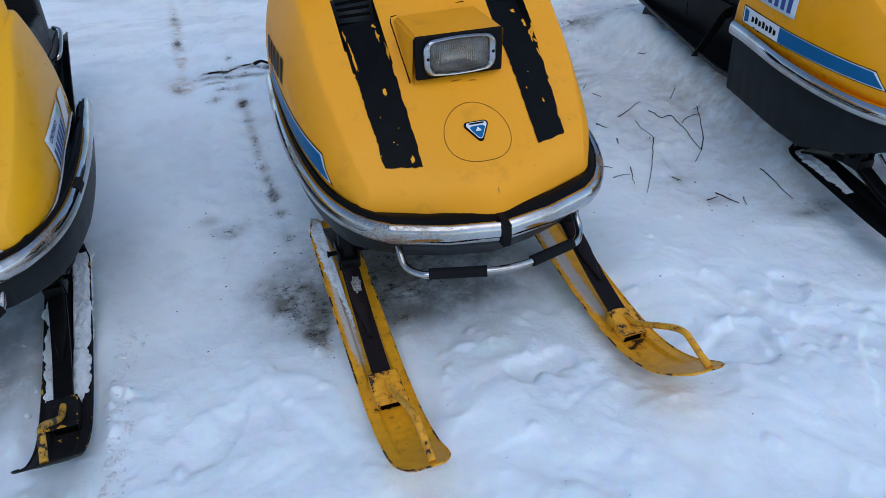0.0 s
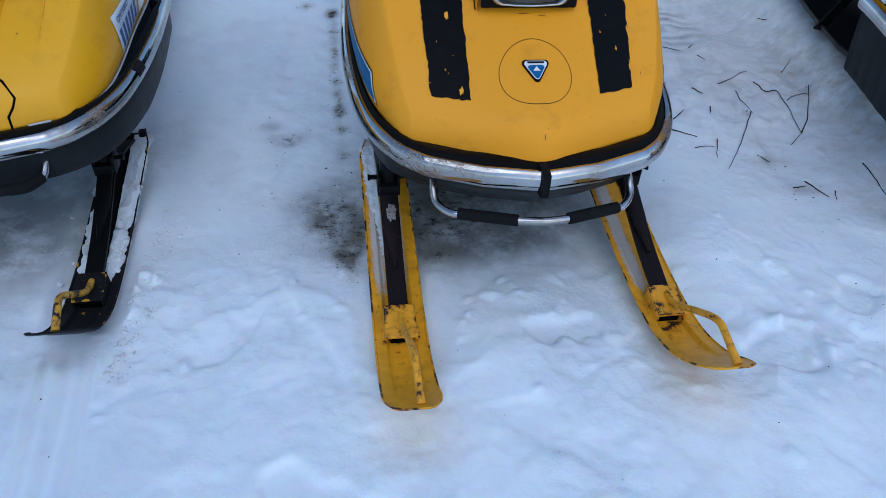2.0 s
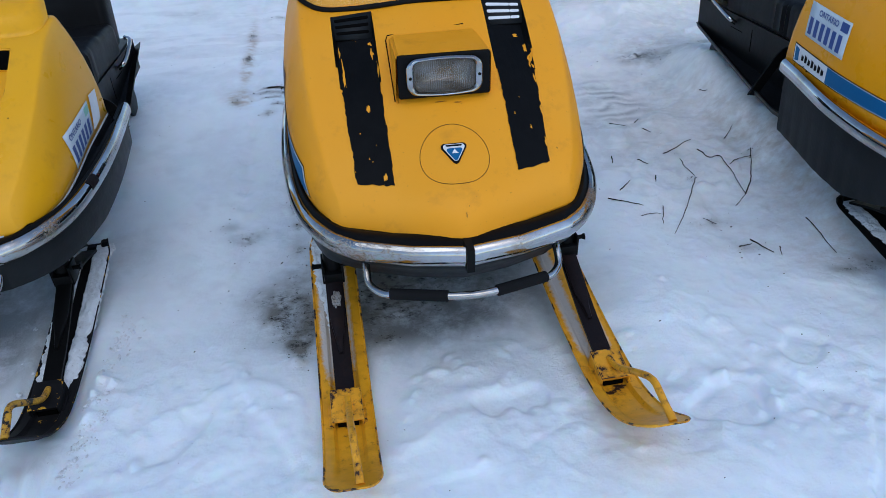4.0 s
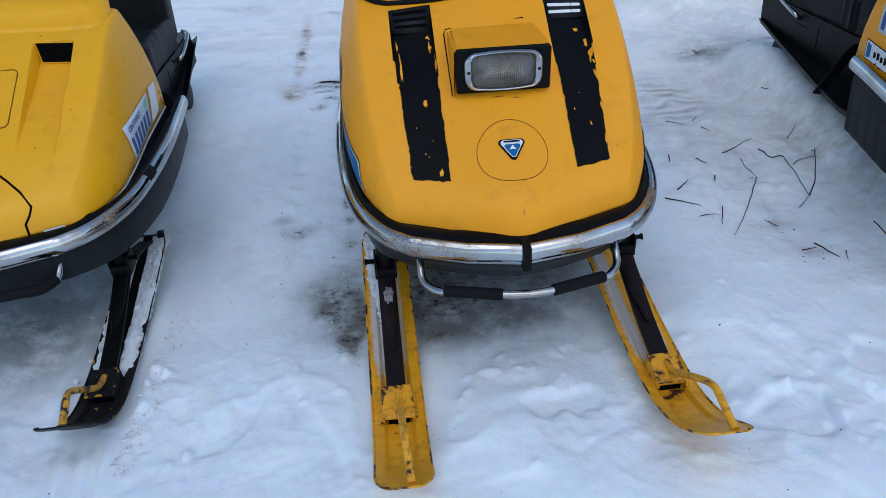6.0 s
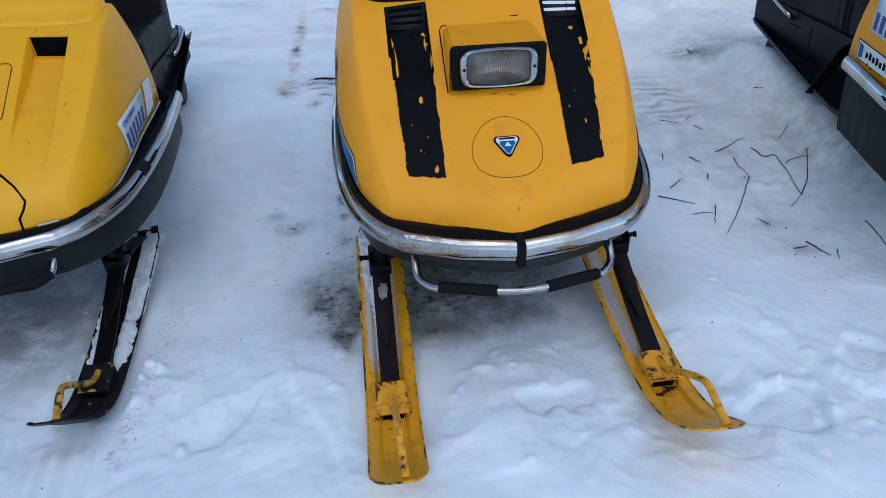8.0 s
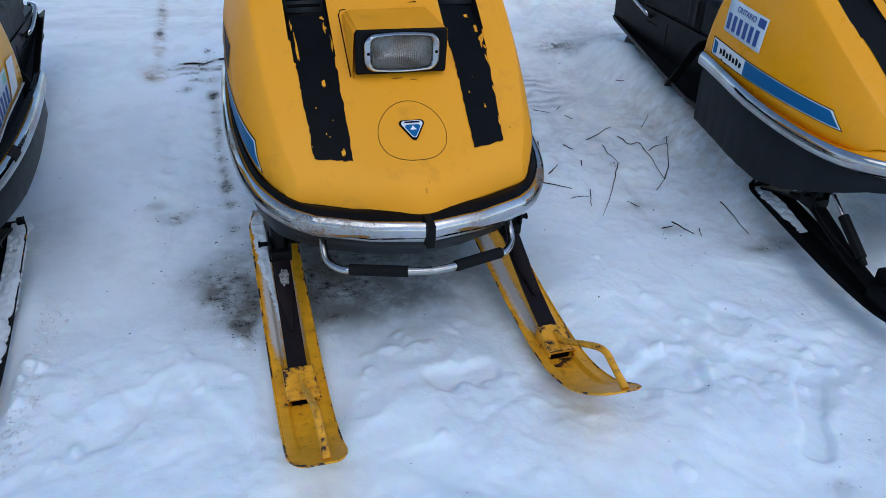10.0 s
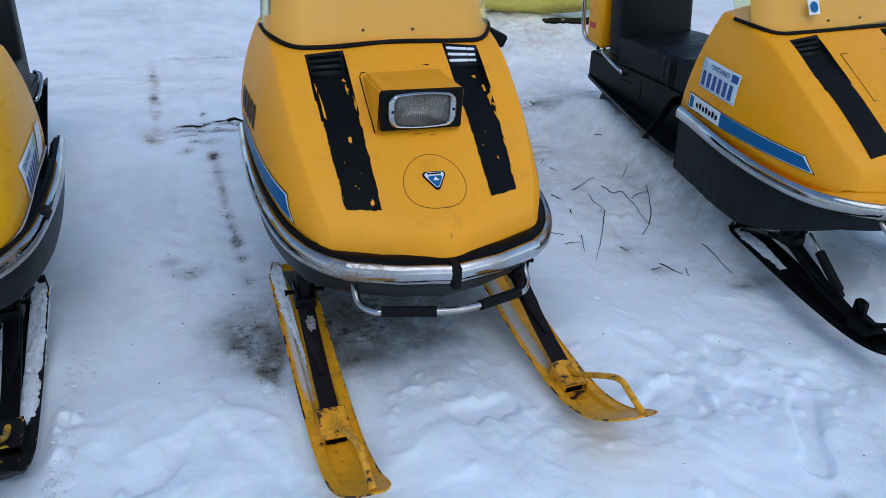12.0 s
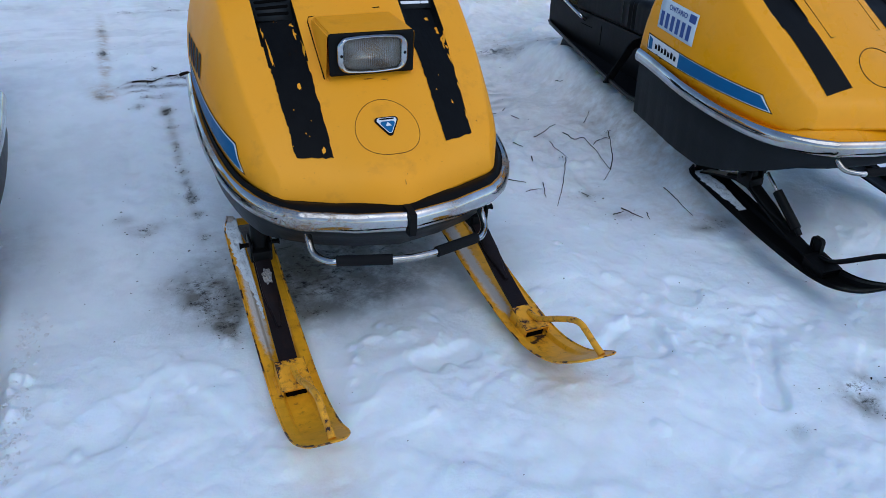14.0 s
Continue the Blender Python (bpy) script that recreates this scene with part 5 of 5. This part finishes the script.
def flake(hood, parent, side, x, y, w, h, seed):
    """An irregular fleck where the black has come off."""
    k = 16
    pts = [(x + w * (0.7 + 0.75 * noise.noise((math.cos(a) * 1.5 + seed, math.sin(a) * 1.5, seed))) * math.cos(a), y + h * (0.7 + 0.75 * noise.noise((math.cos(a) * 1.9, math.sin(a) * 1.9 + seed, 4.0))) * math.sin(a)) for a in np.linspace(0, 2 * math.pi, k, endpoint=False)]
    v = [hood.on(p, q, 0.0024, (0, 1), side) for p, q in pts]
    return mesh_part("paint_flake", v, [tuple(range(k))], M_YELLOW, parent)


for sd, x, y, w, h in ((-1, -0.188, 0.172, 0.006, 0.012), (-1, -0.168, 0.012, 0.005, 0.010), (-1, -0.238, 0.275, 0.004, 0.055), (-1, -0.244, 0.345, 0.006, 0.020), (-1, -0.157, 0.328, 0.009, 0.034), (-1, -0.150, 0.270, 0.004, 0.030),
                       (-1, -0.160, 0.360, 0.010, 0.008), (1, 0.222, 0.345, 0.012, 0.008), (1, 0.240, 0.305, 0.009, 0.022), (1, 0.245, 0.262, 0.011, 0.034), (1, 0.243, 0.215, 0.004, 0.020), (1, 0.236, 0.060, 0.004, 0.014), (1, 0.205, 0.090, 0.003, 0.006), (1, 0.241, 0.135, 0.004, 0.012),
                       (-1, -0.200, 0.060, 0.002, 0.003), (-1, -0.215, 0.120, 0.0015, 0.003), (-1, -0.180, 0.085, 0.0015, 0.002), (-1, -0.193, 0.052, 0.0015, 0.002), (1, 0.170, 0.120, 0.002, 0.004), (1, 0.190, 0.160, 0.0015, 0.002)):
    flake(hood_a, mid, sd, x, y, w, h, 3.7 * x + 9 * y)
for x, y, w, h in ((0.004, -0.112, 0.0014, 0.005), (0.012, -0.100, 0.001, 0.002), (-0.01, 0.148, 0.016, 0.002), (0.03, 0.144, 0.010, 0.002), (0.12, -0.06, 0.0015, 0.001), (0.262, 0.05, 0.002, 0.003), (-0.08, 0.19, 0.002, 0.002)):
    ob = flake(hood_a, mid, 1, x, y, w, h, 5.1 * x + 3 * y)
    ob.name = "stain"
    ob.data.materials[0] = M_STAIN
flank_decal(hood_a, mid, -1, 0.095, 0.66, False)
flank_decal(hood_a, mid, 1, 0.095, 0.66, False)
for k in range(5):
    hood_a.patch("brand_bar", [(0.46 + k * 0.045, 0.60), (0.49 + k * 0.045, 0.60), (0.49 + k * 0.045, 0.67), (0.46 + k * 0.045, 0.67)], M_GASKET, mid, 0.002, (2, 3), (1, 2), -1)
belly(mid)
bumper(mid, M_CHROME)
strap = [(-0.029, -0.031), (0.0, -0.034), (0.026, -0.030), (0.030, 0.0), (0.026, 0.030), (0.0, 0.034), (-0.029, 0.031)]
st_path = np.array([(-0.009, -0.161, 0.432), (0.009, -0.161, 0.432)])
mesh_part("strap", *sweep(st_path, strap), M_RUBBER, mid, "black rubber strap round the bumper")
front_handle(mid)
windshield(hood_a, mid, M_COWL)
rear_body(mid, False)
hb = catmull([(0.0, 0.80, 0.86), (0.25, 0.80, 0.86), (0.38, 0.86, 0.82), (0.50, 0.93, 0.75)], 6)
mesh_part("handlebar", *tube(hb, 0.011), M_BLACKSTEEL, mid)
part("grip", box_bm((0.515, 0.90, 0.735), (0.12, 0.035, 0.050), 0.012, Matrix.Rotation(radians(25), 4, "Y")), M_RUBBER, mid, "black hand grip and lever")
ski(mid, -0.320, 0.3, M_SKI, (M_SKI_RUSTY, M_SPRING), M_SKI_RUSTY, (0, 0.010, 0), tilt=4.0, frost=(-0.037, 0.032, 0.0), curl=0.86)
ski(mid, 0.350, 1.6, M_SKI, (M_SKI_RUSTY, M_SPRING), M_SKI_RUSTY, (0, 0.004, 0), frost=(-0.028, 0.042, -0.08), curl=0.90)

# ---------------------------------------------------------------- the snowmobile with open scoops
left = snowmobile(pose(-1.385, 0.253, -0.092, -2.4, -2.4, -2.3), "older yellow snowmobile with cracked hood, scoops and dented chrome bumper")
hood_b = Hood(0.052, (0.146, 0.238), 0.012, 0.03, 0.400, 0.83, 0.030)
hood_b.sheet("hood", M_YELLOW_OLD, left, "deep yellow hood with moulded scoops")
for sd in (-1, 1):
    floor_a, floor_b = hood_b.on(sd * 0.153, 0.386, 0.003), hood_b.on(sd * 0.238, 0.386, 0.003)
    lip_a, lip_b = Hood(0).on(sd * 0.146, 0.396, 0.001), Hood(0).on(sd * 0.253, 0.396, 0.001)
    quad = [floor_a, floor_b, lip_b, lip_a]
    # one black sheet across the scoop gives the shade of its inside
    sc = mesh_part("scoop", quad, [(0, 1, 2, 3)], M_HOLE, left, "air scoop with its inner shade as a black sheet", smooth=False)
    mesh_part("scoop_rim", *tube(quad + [floor_a], 0.0022, 6), M_YELLOW_OLD, sc)
hood_b.line("hatch_seam", [(px, 0.2305 + py) for px, py in (lambda r: r + r[:1])(rounded(0.115, 0.0845, 0.016, 6))], 0.0016, M_SEAM, left, label="dark seam of the closed headlight hatch", per=0)
for x, y in ((0.16, 0.418), (-0.02, 0.405), (0.03, 0.22), (0.19, 0.10), (0.27, 0.20)):
    c = hood_b.on(x, y, 0.0)
    mesh_part("speck", *tube([c, c + (0, -0.0006, 0.0012)], 0.0022, 7), M_STAIN, left)
hood_b.line("crack", [(0.02, 0.045), (0.075, 0.040), (0.135, 0.010), (0.195, -0.035), (0.176, -0.058), (0.184, -0.092)], 0.0030, M_HOLE, left, label="jagged black crack in the hood", per=2)
plate(hood_b, left, 1, [(0.275, 0.492), (0.470, 0.527), (0.485, 0.622), (0.255, 0.600)], 6, M_GREEN, (0.10, 0.60))
hood_b.patch("sticker", [(0.485, 0.525), (0.565, 0.535), (0.585, 0.625), (0.515, 0.628)], M_WHITE, left, 0.003, (2, 3), (1, 2), 1)
rim = [hood_b.raw(1.0, v) + (0.003, 0, 0.002) for v in np.linspace(0.12, 0.82, 40)]
mesh_part("edge_strip", *tube(rim, 0.0028, 6), M_TAPE, left, "thin pale strip along the hood's edge")
tape = [hood_b.raw(u, 0.0) + (0, -0.010 - (0.014 if d < 0 else 0), d) for u in np.linspace(0.37, 0.455, 6) for d in (0.010, -0.012)]
mesh_part("tape", tape, grid_faces(6, 2), M_TAPE, left, "grey tape patch at the hood's front edge")
ln = bumper_line()
seg = ln[len(ln) // 2 + 34:len(ln) // 2 + 37]
mesh_part("rust_patch", *sweep(catmull(seg, 4), [(0.004, 0.0285), (0.010, 0.0295), (0.017, 0.0245), (0.0222, 0.012), (0.0225, 0.004)], closed=False), M_RUST, left, "dark rusted patch on the chrome")
half = [(0.0, 0.432), (0.12, 0.433), (0.22, 0.436), (0.295, 0.452), (0.322, 0.490), (0.328, 0.540)]
base = catmull([Hood(0).on(x, y, 0.0) for x, y in [(-p, q) for p, q in half[:0:-1]] + half], 6)
rows = [base * (1 - k, 1, 1) + (0, a, h) for k, a, h in ((0.0, 0.0, -0.006), (0.0, 0.003, 0.006), (0.006, 0.010, 0.013), (0.02, 0.026, 0.022), (0.035, 0.045, 0.045), (0.05, 0.08, 0.075), (0.10, 0.16, 0.085), (0.20, 0.20, 0.04))]
mesh_part("cowl", np.vstack(rows), grid_faces(len(rows), len(base)), M_YELLOW_OLD, left, "raised yellow instrument cowl")
belly(left, keel=[(-0.16, 0.330), (0.0, 0.315), (0.30, 0.310), (0.80, 0.360)], inset=2.9)
bumper(left, M_CHROME_WORN)
front_handle(left, "bent chrome tow handle with long black foam grips", True)
rear_body(left, False, (0.280, 0.215, 1.78, 0.420, 0.235))
ski(left, 0.272, 2.0, M_BLACKSKI, (M_WORN, M_BLACKSTEEL), M_WORN_BAR, (0.006, 0.015, 0), tilt=3.5, reach=0.84)
ski(left, -0.345, -1.0, M_BLACKSKI, (M_WORN, M_BLACKSTEEL), M_WORN_BAR, (0, 0.02, 0))

# ---------------------------------------------------------------- the snowmobile with the black shock skis
right = snowmobile(pose(1.730, -0.041, 0.026, -2.1, -2.7, 2.0), "yellow snowmobile with clean black stripes, blue flank flash and black seat")
hood_c = Hood(0.026, (0.150, 0.250), 0.012, end=0.420, dip=0.020, bulge=0.016)
hood_c.sheet("hood", M_YELLOW_CLEAN, right, "bright yellow moulded hood", M_STRIPE_CLEAN)
for sd in (-1, 1):
    hood_c.patch("stripe", [(sd * 0.150, 0.0), (sd * 0.243, 0.01), (sd * 0.258, 0.375), (sd * 0.150, 0.375)], M_STRIPE_CLEAN, right, 0.0016, (8, 40), side=sd, label="clean matt black hood stripe")
    vent(hood_c, right, sd, M_HOLE)
    flank_decal(hood_c, right, sd, 0.095, 0.72, True, -0.006, 0.25)
hood_c.line("hatch_seam", [(-0.112, 0.34), (-0.112, 0.16), (0.112, 0.16), (0.112, 0.34), (-0.112, 0.34)], 0.0014, M_RUST, right, label="thin seam of the headlight hatch", per=0)
hood_c.line("cap_seam", [(0.084 * math.cos(a), 0.023 + 0.072 * math.sin(a)) for a in np.linspace(0, 2 * math.pi, 49)], 0.0014, M_RUST, right, per=0)
plate(hood_c, right, -1, [(0.675, 0.619), (0.468, 0.601), (0.478, 0.706), (0.685, 0.725)], 6, M_INK)
for dy, dz in ((0.0, 0.0), (-0.022, -0.008), (0.004, -0.024), (-0.018, -0.032)):
    c = hood_c.on(0.645 + dy, 0.545 + dz, 0.0, (1, 2), -1)
    mesh_part("rivet_hole", *tube([c, c + (-0.003, 0, 0)], 0.003, 8), M_HOLE, right)
belly(right, (-0.10, 0.55), M_YELLOW_CLEAN, "yellow lower edge of the hood", 0.020, 0.016,
      [(-0.16, 0.350), (-0.02, 0.325), (0.10, 0.275), (0.21, 0.232), (0.34, 0.200), (0.45, 0.212), (0.59, 0.230), (0.80, 0.247)], -0.4, edge=(0.020, 0.016))
bumper(right, M_CHROME_GOOD, 0.020, 0.016)
front_handle(right)
windshield(hood_c, right, M_COWL)
scr = [(-0.17, 0.462, 0.905), (-0.125, 0.459, 0.908), (-0.125, 0.484, 0.955), (-0.17, 0.487, 0.952)]
dec = mesh_part("decal", [(x, y - 0.006, z) for x, y, z in scr], [(0, 1, 2, 3)], M_WHITE, right, "small white sticker with a blue disc", smooth=False)
disc = [(-0.1475 + 0.017 * math.cos(a), 0.473 - 0.0085 + 0.009 * math.sin(a), 0.931 + 0.017 * math.sin(a)) for a in np.linspace(0, 2 * math.pi, 20, endpoint=False)]
mesh_part("disc", disc, [tuple(range(20))], M_BLUE, dec, smooth=False)
rear_body(right, True, (0.322, 0.200, 1.75, 0.328, 0.250))
ski(right, -0.318, -3.0, M_BLACKSTEEL, (M_BLACKSTEEL, M_BLACKSTEEL), M_BLACKSTEEL, shock=True)
ski(right, 0.345, 0.0, M_BLACKSTEEL, (M_BLACKSTEEL, M_BLACKSTEEL), M_BLACKSTEEL, shock=True)

ground()

# ---------------------------------------------------------------- snow lying on the skis
def ski_snow(root, x0, yaw, tilt, shift, x_lo, x_hi, y_lo, y_hi, height, mat, label, seed, cover=0.8, front=0.85):
    """A crust of snow on a ski between two lines, thinning out to its edges."""
    turn = root.matrix_world @ Matrix.Translation((x0 + shift[0], 0.12 + shift[1], shift[2])) @ Matrix.Rotation(radians(yaw), 4, "Z") @ Matrix.Rotation(radians(tilt), 4, "X") @ Matrix.Translation((0, -0.12, 0))
    line = catmull(SKI_Z, 5)[::-1]
    n, m = 110, 14
    verts = []
    for i in range(n + 1):
        for j in range(m + 1):
            s, t = j / m, i / n
            y = y_lo + (y_hi - y_lo) * t
            wide = front + (1 - front) * float(smooth(0.0, 0.75, np.float64(t)))
            inner, outer = (x_hi, x_lo) if abs(x_hi) < abs(x_lo) else (x_lo, x_hi)
            x = inner + (outer - inner) * s * wide + (0.014 * noise.noise((t * 11, s * 2, seed)) + 0.008 * noise.noise((t * 45, s * 3, seed + 3))) * s
            base = float(np.interp(y, line[:, 0], line[:, 1]))
            g = noise.noise((x * 30, y * 14, seed)) * 0.6 + noise.noise((x * 70, y * 55, seed + 5)) * 0.38 + noise.noise((x * 180, y * 150, seed + 8)) * 0.10
            e = min(1.0, 8 * s + 0.3, 4 * (1 - s)) * min(1.0, (2.5 if front < 0.5 else 8) * t, 8 * (1 - t))
            z = base + 0.005 + e * height * (cover + 0.75 * g)
            verts.append(turn @ Vector((x, y, z)))
    return tagged(mesh_part("snow_crust", verts, grid_faces(n + 1, m + 1), mat), label, "snow", "snow on the skis")


ski_snow(mid, -0.320, 0.3, 4.0, (0, 0, 0), -0.062, -0.020, 0.04, 0.455, 0.020, M_CRUST, "white snow lying on the heel of a yellow ski", 1.0, 0.75, 0.12)
bm = bmesh.new()
bmesh.ops.create_icosphere(bm, subdivisions=4, radius=1.0)
for v in bm.verts:
    v.co = v.co * (1 + 0.30 * noise.noise(v.co * 1.7) + 0.20 * noise.noise(v.co * 5.0) + 0.12 * noise.noise(v.co * 11.0))
    v.co = Vector((-0.317 + 0.0135 * v.co.x, 0.082 + 0.024 * v.co.y, 0.168 + 0.010 * v.co.z + 0.36 * 0.024 * v.co.y))
tagged(part("ice_lump", bm, M_SLUSH), "lump of grey grainy ice on a leaf spring", "ice")
ski_snow(left, 0.272, 2.0, 3.5, (0.006, 0.015, 0), 0.014, 0.068, -0.17, 0.44, 0.024, M_CRUST, "white snow filling one side of a black ski", 6.0)
ski_snow(left, 0.272, 2.0, 3.5, (0.006, 0.015, 0), -0.068, -0.016, -0.16, 0.44, 0.024, M_CRUST, "white snow filling the far side of a black ski", 7.0)
ski_snow(right, -0.318, -3.0, 0, (0, 0, 0), -0.052, 0.010, 0.16, 0.425, 0.020, M_CRUST, "white snow caught on the heel of a black ski", 8.0, 0.6, 0.45)

# ---------------------------------------------------------------- the machine far behind
far = new("snowmobile")
far.matrix_world = pose(2.2, 3.75, 0.09, 0, 0, 8)
tagged(far, "pale yellow scuffed snowmobile hull parked on dirty snow", "snowmobile", "parked snowmobiles")
rows = []
for x in np.linspace(-1.0, 1.0, 25):
    e = 1 - abs(x) ** 4 * 0.5
    rows.append([(x, -0.36 * e, 0.42), (x, -0.40 * e, 0.30), (x, -0.36 * e, 0.17 + 0.10 * x * x), (x, -0.22 * e, 0.07 + 0.14 * x * x), (x, 0.0, 0.05 + 0.15 * x * x), (x, 0.22 * e, 0.07 + 0.14 * x * x), (x, 0.40 * e, 0.30), (x, 0.36 * e, 0.42), (x, 0.0, 0.50)])
M_HULL = chipped("scuffed_pale_yellow", (0.70, 0.60, 0.12), (0.05, 0.04, 0.03), 0.60, 0.4)
mesh_part("hull", np.array(rows).reshape(-1, 3), grid_faces(25, 9, True), M_HULL, far, "pale yellow hull with black scuffs")
mesh_part("ski", *sweep(catmull([(-0.25, -0.36, 0.04), (0.2, -0.36, 0.02), (0.50, -0.36, 0.05), (0.68, -0.36, 0.14)], 6), [(-0.06, 0), (0.06, 0), (0.06, 0.03), (-0.06, 0.03)]), M_BLACKSTEEL, far, "black ski")

# ---------------------------------------------------------------- twigs and crumbs on the snow
TWIGS = [
    [(1.059, 0.924), (1.059, 0.786)], [(1.055, 0.776), (0.951, 0.611), (0.844, 0.463)], [(1.155, 0.98), (1.174, 0.917), (1.209, 0.906), (1.209, 0.805), (1.202, 0.657)],
    [(1.202, 0.657), (1.271, 0.755), (1.355, 0.934)], [(1.225, 0.837), (1.291, 0.882), (1.333, 0.877)], [(1.014, 0.984), (1.166, 1.067)], [(0.687, 0.704), (0.797, 0.635)],
    [(0.768, 0.58), (0.809, 0.591), (0.844, 0.585)], [(0.867, 0.626), (0.826, 0.525)], [(0.749, 0.748), (0.806, 0.798)], [(0.897, 0.956), (0.926, 0.917)], [(1.308, 1.056), (1.368, 1.115)],
    [(1.366, 1.435), (1.381, 1.391)],
]
TWIGS_MORE = [
    [(-0.344, 2.002), (-0.303, 2.026), (-0.257, 1.956)], [(-0.56, 1.962), (-0.50, 1.976), (-0.43, 1.992)], [(-0.40, 2.000), (-0.354, 2.012)],
    [(1.028, 0.36), (1.078, 0.369)], [(1.086, 0.394), (1.119, 0.3)], [(1.154, 0.327), (1.135, 0.277)], [(1.323, 0.458), (1.323, 0.378), (1.32, 0.261)], [(0.814, 1.02), (0.8, 0.967)],
    [(1.137, 0.601), (1.202, 0.657)], [(0.99, 0.533), (1.02, 0.511)], [(1.016, 1.296), (1.046, 1.333)], [(0.919, 0.826), (0.898, 0.773)], [(0.904, 1.302), (0.971, 1.266)], [(1.025, 1.228), (1.045, 1.188)],
]
for k, pts in enumerate(TWIGS + TWIGS_MORE):
    flat = catmull(pts, 8)
    hs = [float(snow_height(np.array([p[0]]), np.array([p[1]]))[0]) for p in flat]
    path = [(p[0] + 0.003 * noise.noise((i * 0.6, k, 0)), p[1] + 0.003 * noise.noise((i * 0.6, k, 9)), h + 0.003) for i, (p, h) in enumerate(zip(flat, hs))]
    r = 0.0016 + 0.0012 * ((k * 37) % 7) / 7 if pts[0][0] > -0.3 else 0.010 if pts[0][0] > -0.35 else 0.004
    tw = mesh_part("twig", *tube(path, r, 6, np.linspace(r, r * 0.5, len(path))), M_TWIG)
    tagged(tw, "thin dark dead twig lying on the snow", "twig", "twigs on the snow")

rng = np.random.default_rng(4)
crumbs, cf = [], []
for cx, cy, rx, ry, k in DIRT:
    for _ in range(int(20 * k)):
        px, py = cx + rng.normal() * rx * 0.75, cy + rng.normal() * ry * 0.75
        pz, r = float(snow_height(np.array([px]), np.array([py]))[0]), 0.001 + 0.004 * rng.random() ** 2
        b = len(crumbs)
        crumbs += [(px + r * rng.normal(), py + r * rng.normal() * 0.6, pz - 0.001), (px + r, py, pz), (px - r * 0.6, py + r, pz), (px, py, pz + r * 0.8)]
        cf += [(b, b + 1, b + 3), (b + 1, b + 2, b + 3), (b + 2, b, b + 3)]
for _ in range(260):
    px, py = rng.uniform(-1.2, 1.7), rng.uniform(-0.7, 2.6)
    pz, r = float(snow_height(np.array([px]), np.array([py]))[0]), 0.001 + 0.003 * rng.random() ** 2
    b = len(crumbs)
    crumbs += [(px - r, py - r * 0.5, pz - 0.001), (px + r, py, pz), (px - r * 0.6, py + r, pz), (px, py, pz + r * 0.7)]
    cf += [(b, b + 1, b + 3), (b + 1, b + 2, b + 3), (b + 2, b, b + 3)]
tagged(mesh_part("dirt_crumbs", crumbs, cf, M_TWIG, smooth=False), "dark crumbs of dirt and bark on snow", "dirt", kind="stuff")

# loose lumps of snow, thickest along the buried ski
lumps, lf = [], []
ICO = bmesh.new()
bmesh.ops.create_icosphere(ICO, subdivisions=2, radius=1.0)
ICO_V = [tuple(v.co) for v in ICO.verts]
ICO_F = [tuple(v.index for v in f.verts) for f in ICO.faces]
ICO.free()
for k in range(270):
    if k < 260:
        along = rng.uniform(-0.28, 0.42)
        px, py = -1.000 + 0.05 * along + abs(rng.normal()) * 0.030, along
        r = 0.003 + 0.009 * rng.random() ** 2
    else:
        px, py = -1.225 + rng.normal() * 0.03, rng.uniform(-0.05, 0.45)
        r = 0.003 + 0.008 * rng.random() ** 2
    pz = float(snow_height(np.array([px]), np.array([py]))[0])
    b, q = len(lumps), rng.uniform(0.6, 1.3, 3)
    for x, y, z in ICO_V:
        g = 1 + 0.5 * noise.noise((x * 1.3 + k, y * 1.3, z * 1.3))
        lumps.append((px + r * x * g * q[0], py + r * y * g * q[1], pz - 0.55 * r + r * z * g * 0.8 * q[2]))
    lf += [tuple(i + b for i in f) for f in ICO_F]
tagged(mesh_part("snow_lumps", lumps, lf, M_CRUST), "loose white lumps of broken snow", "snow", kind="stuff")
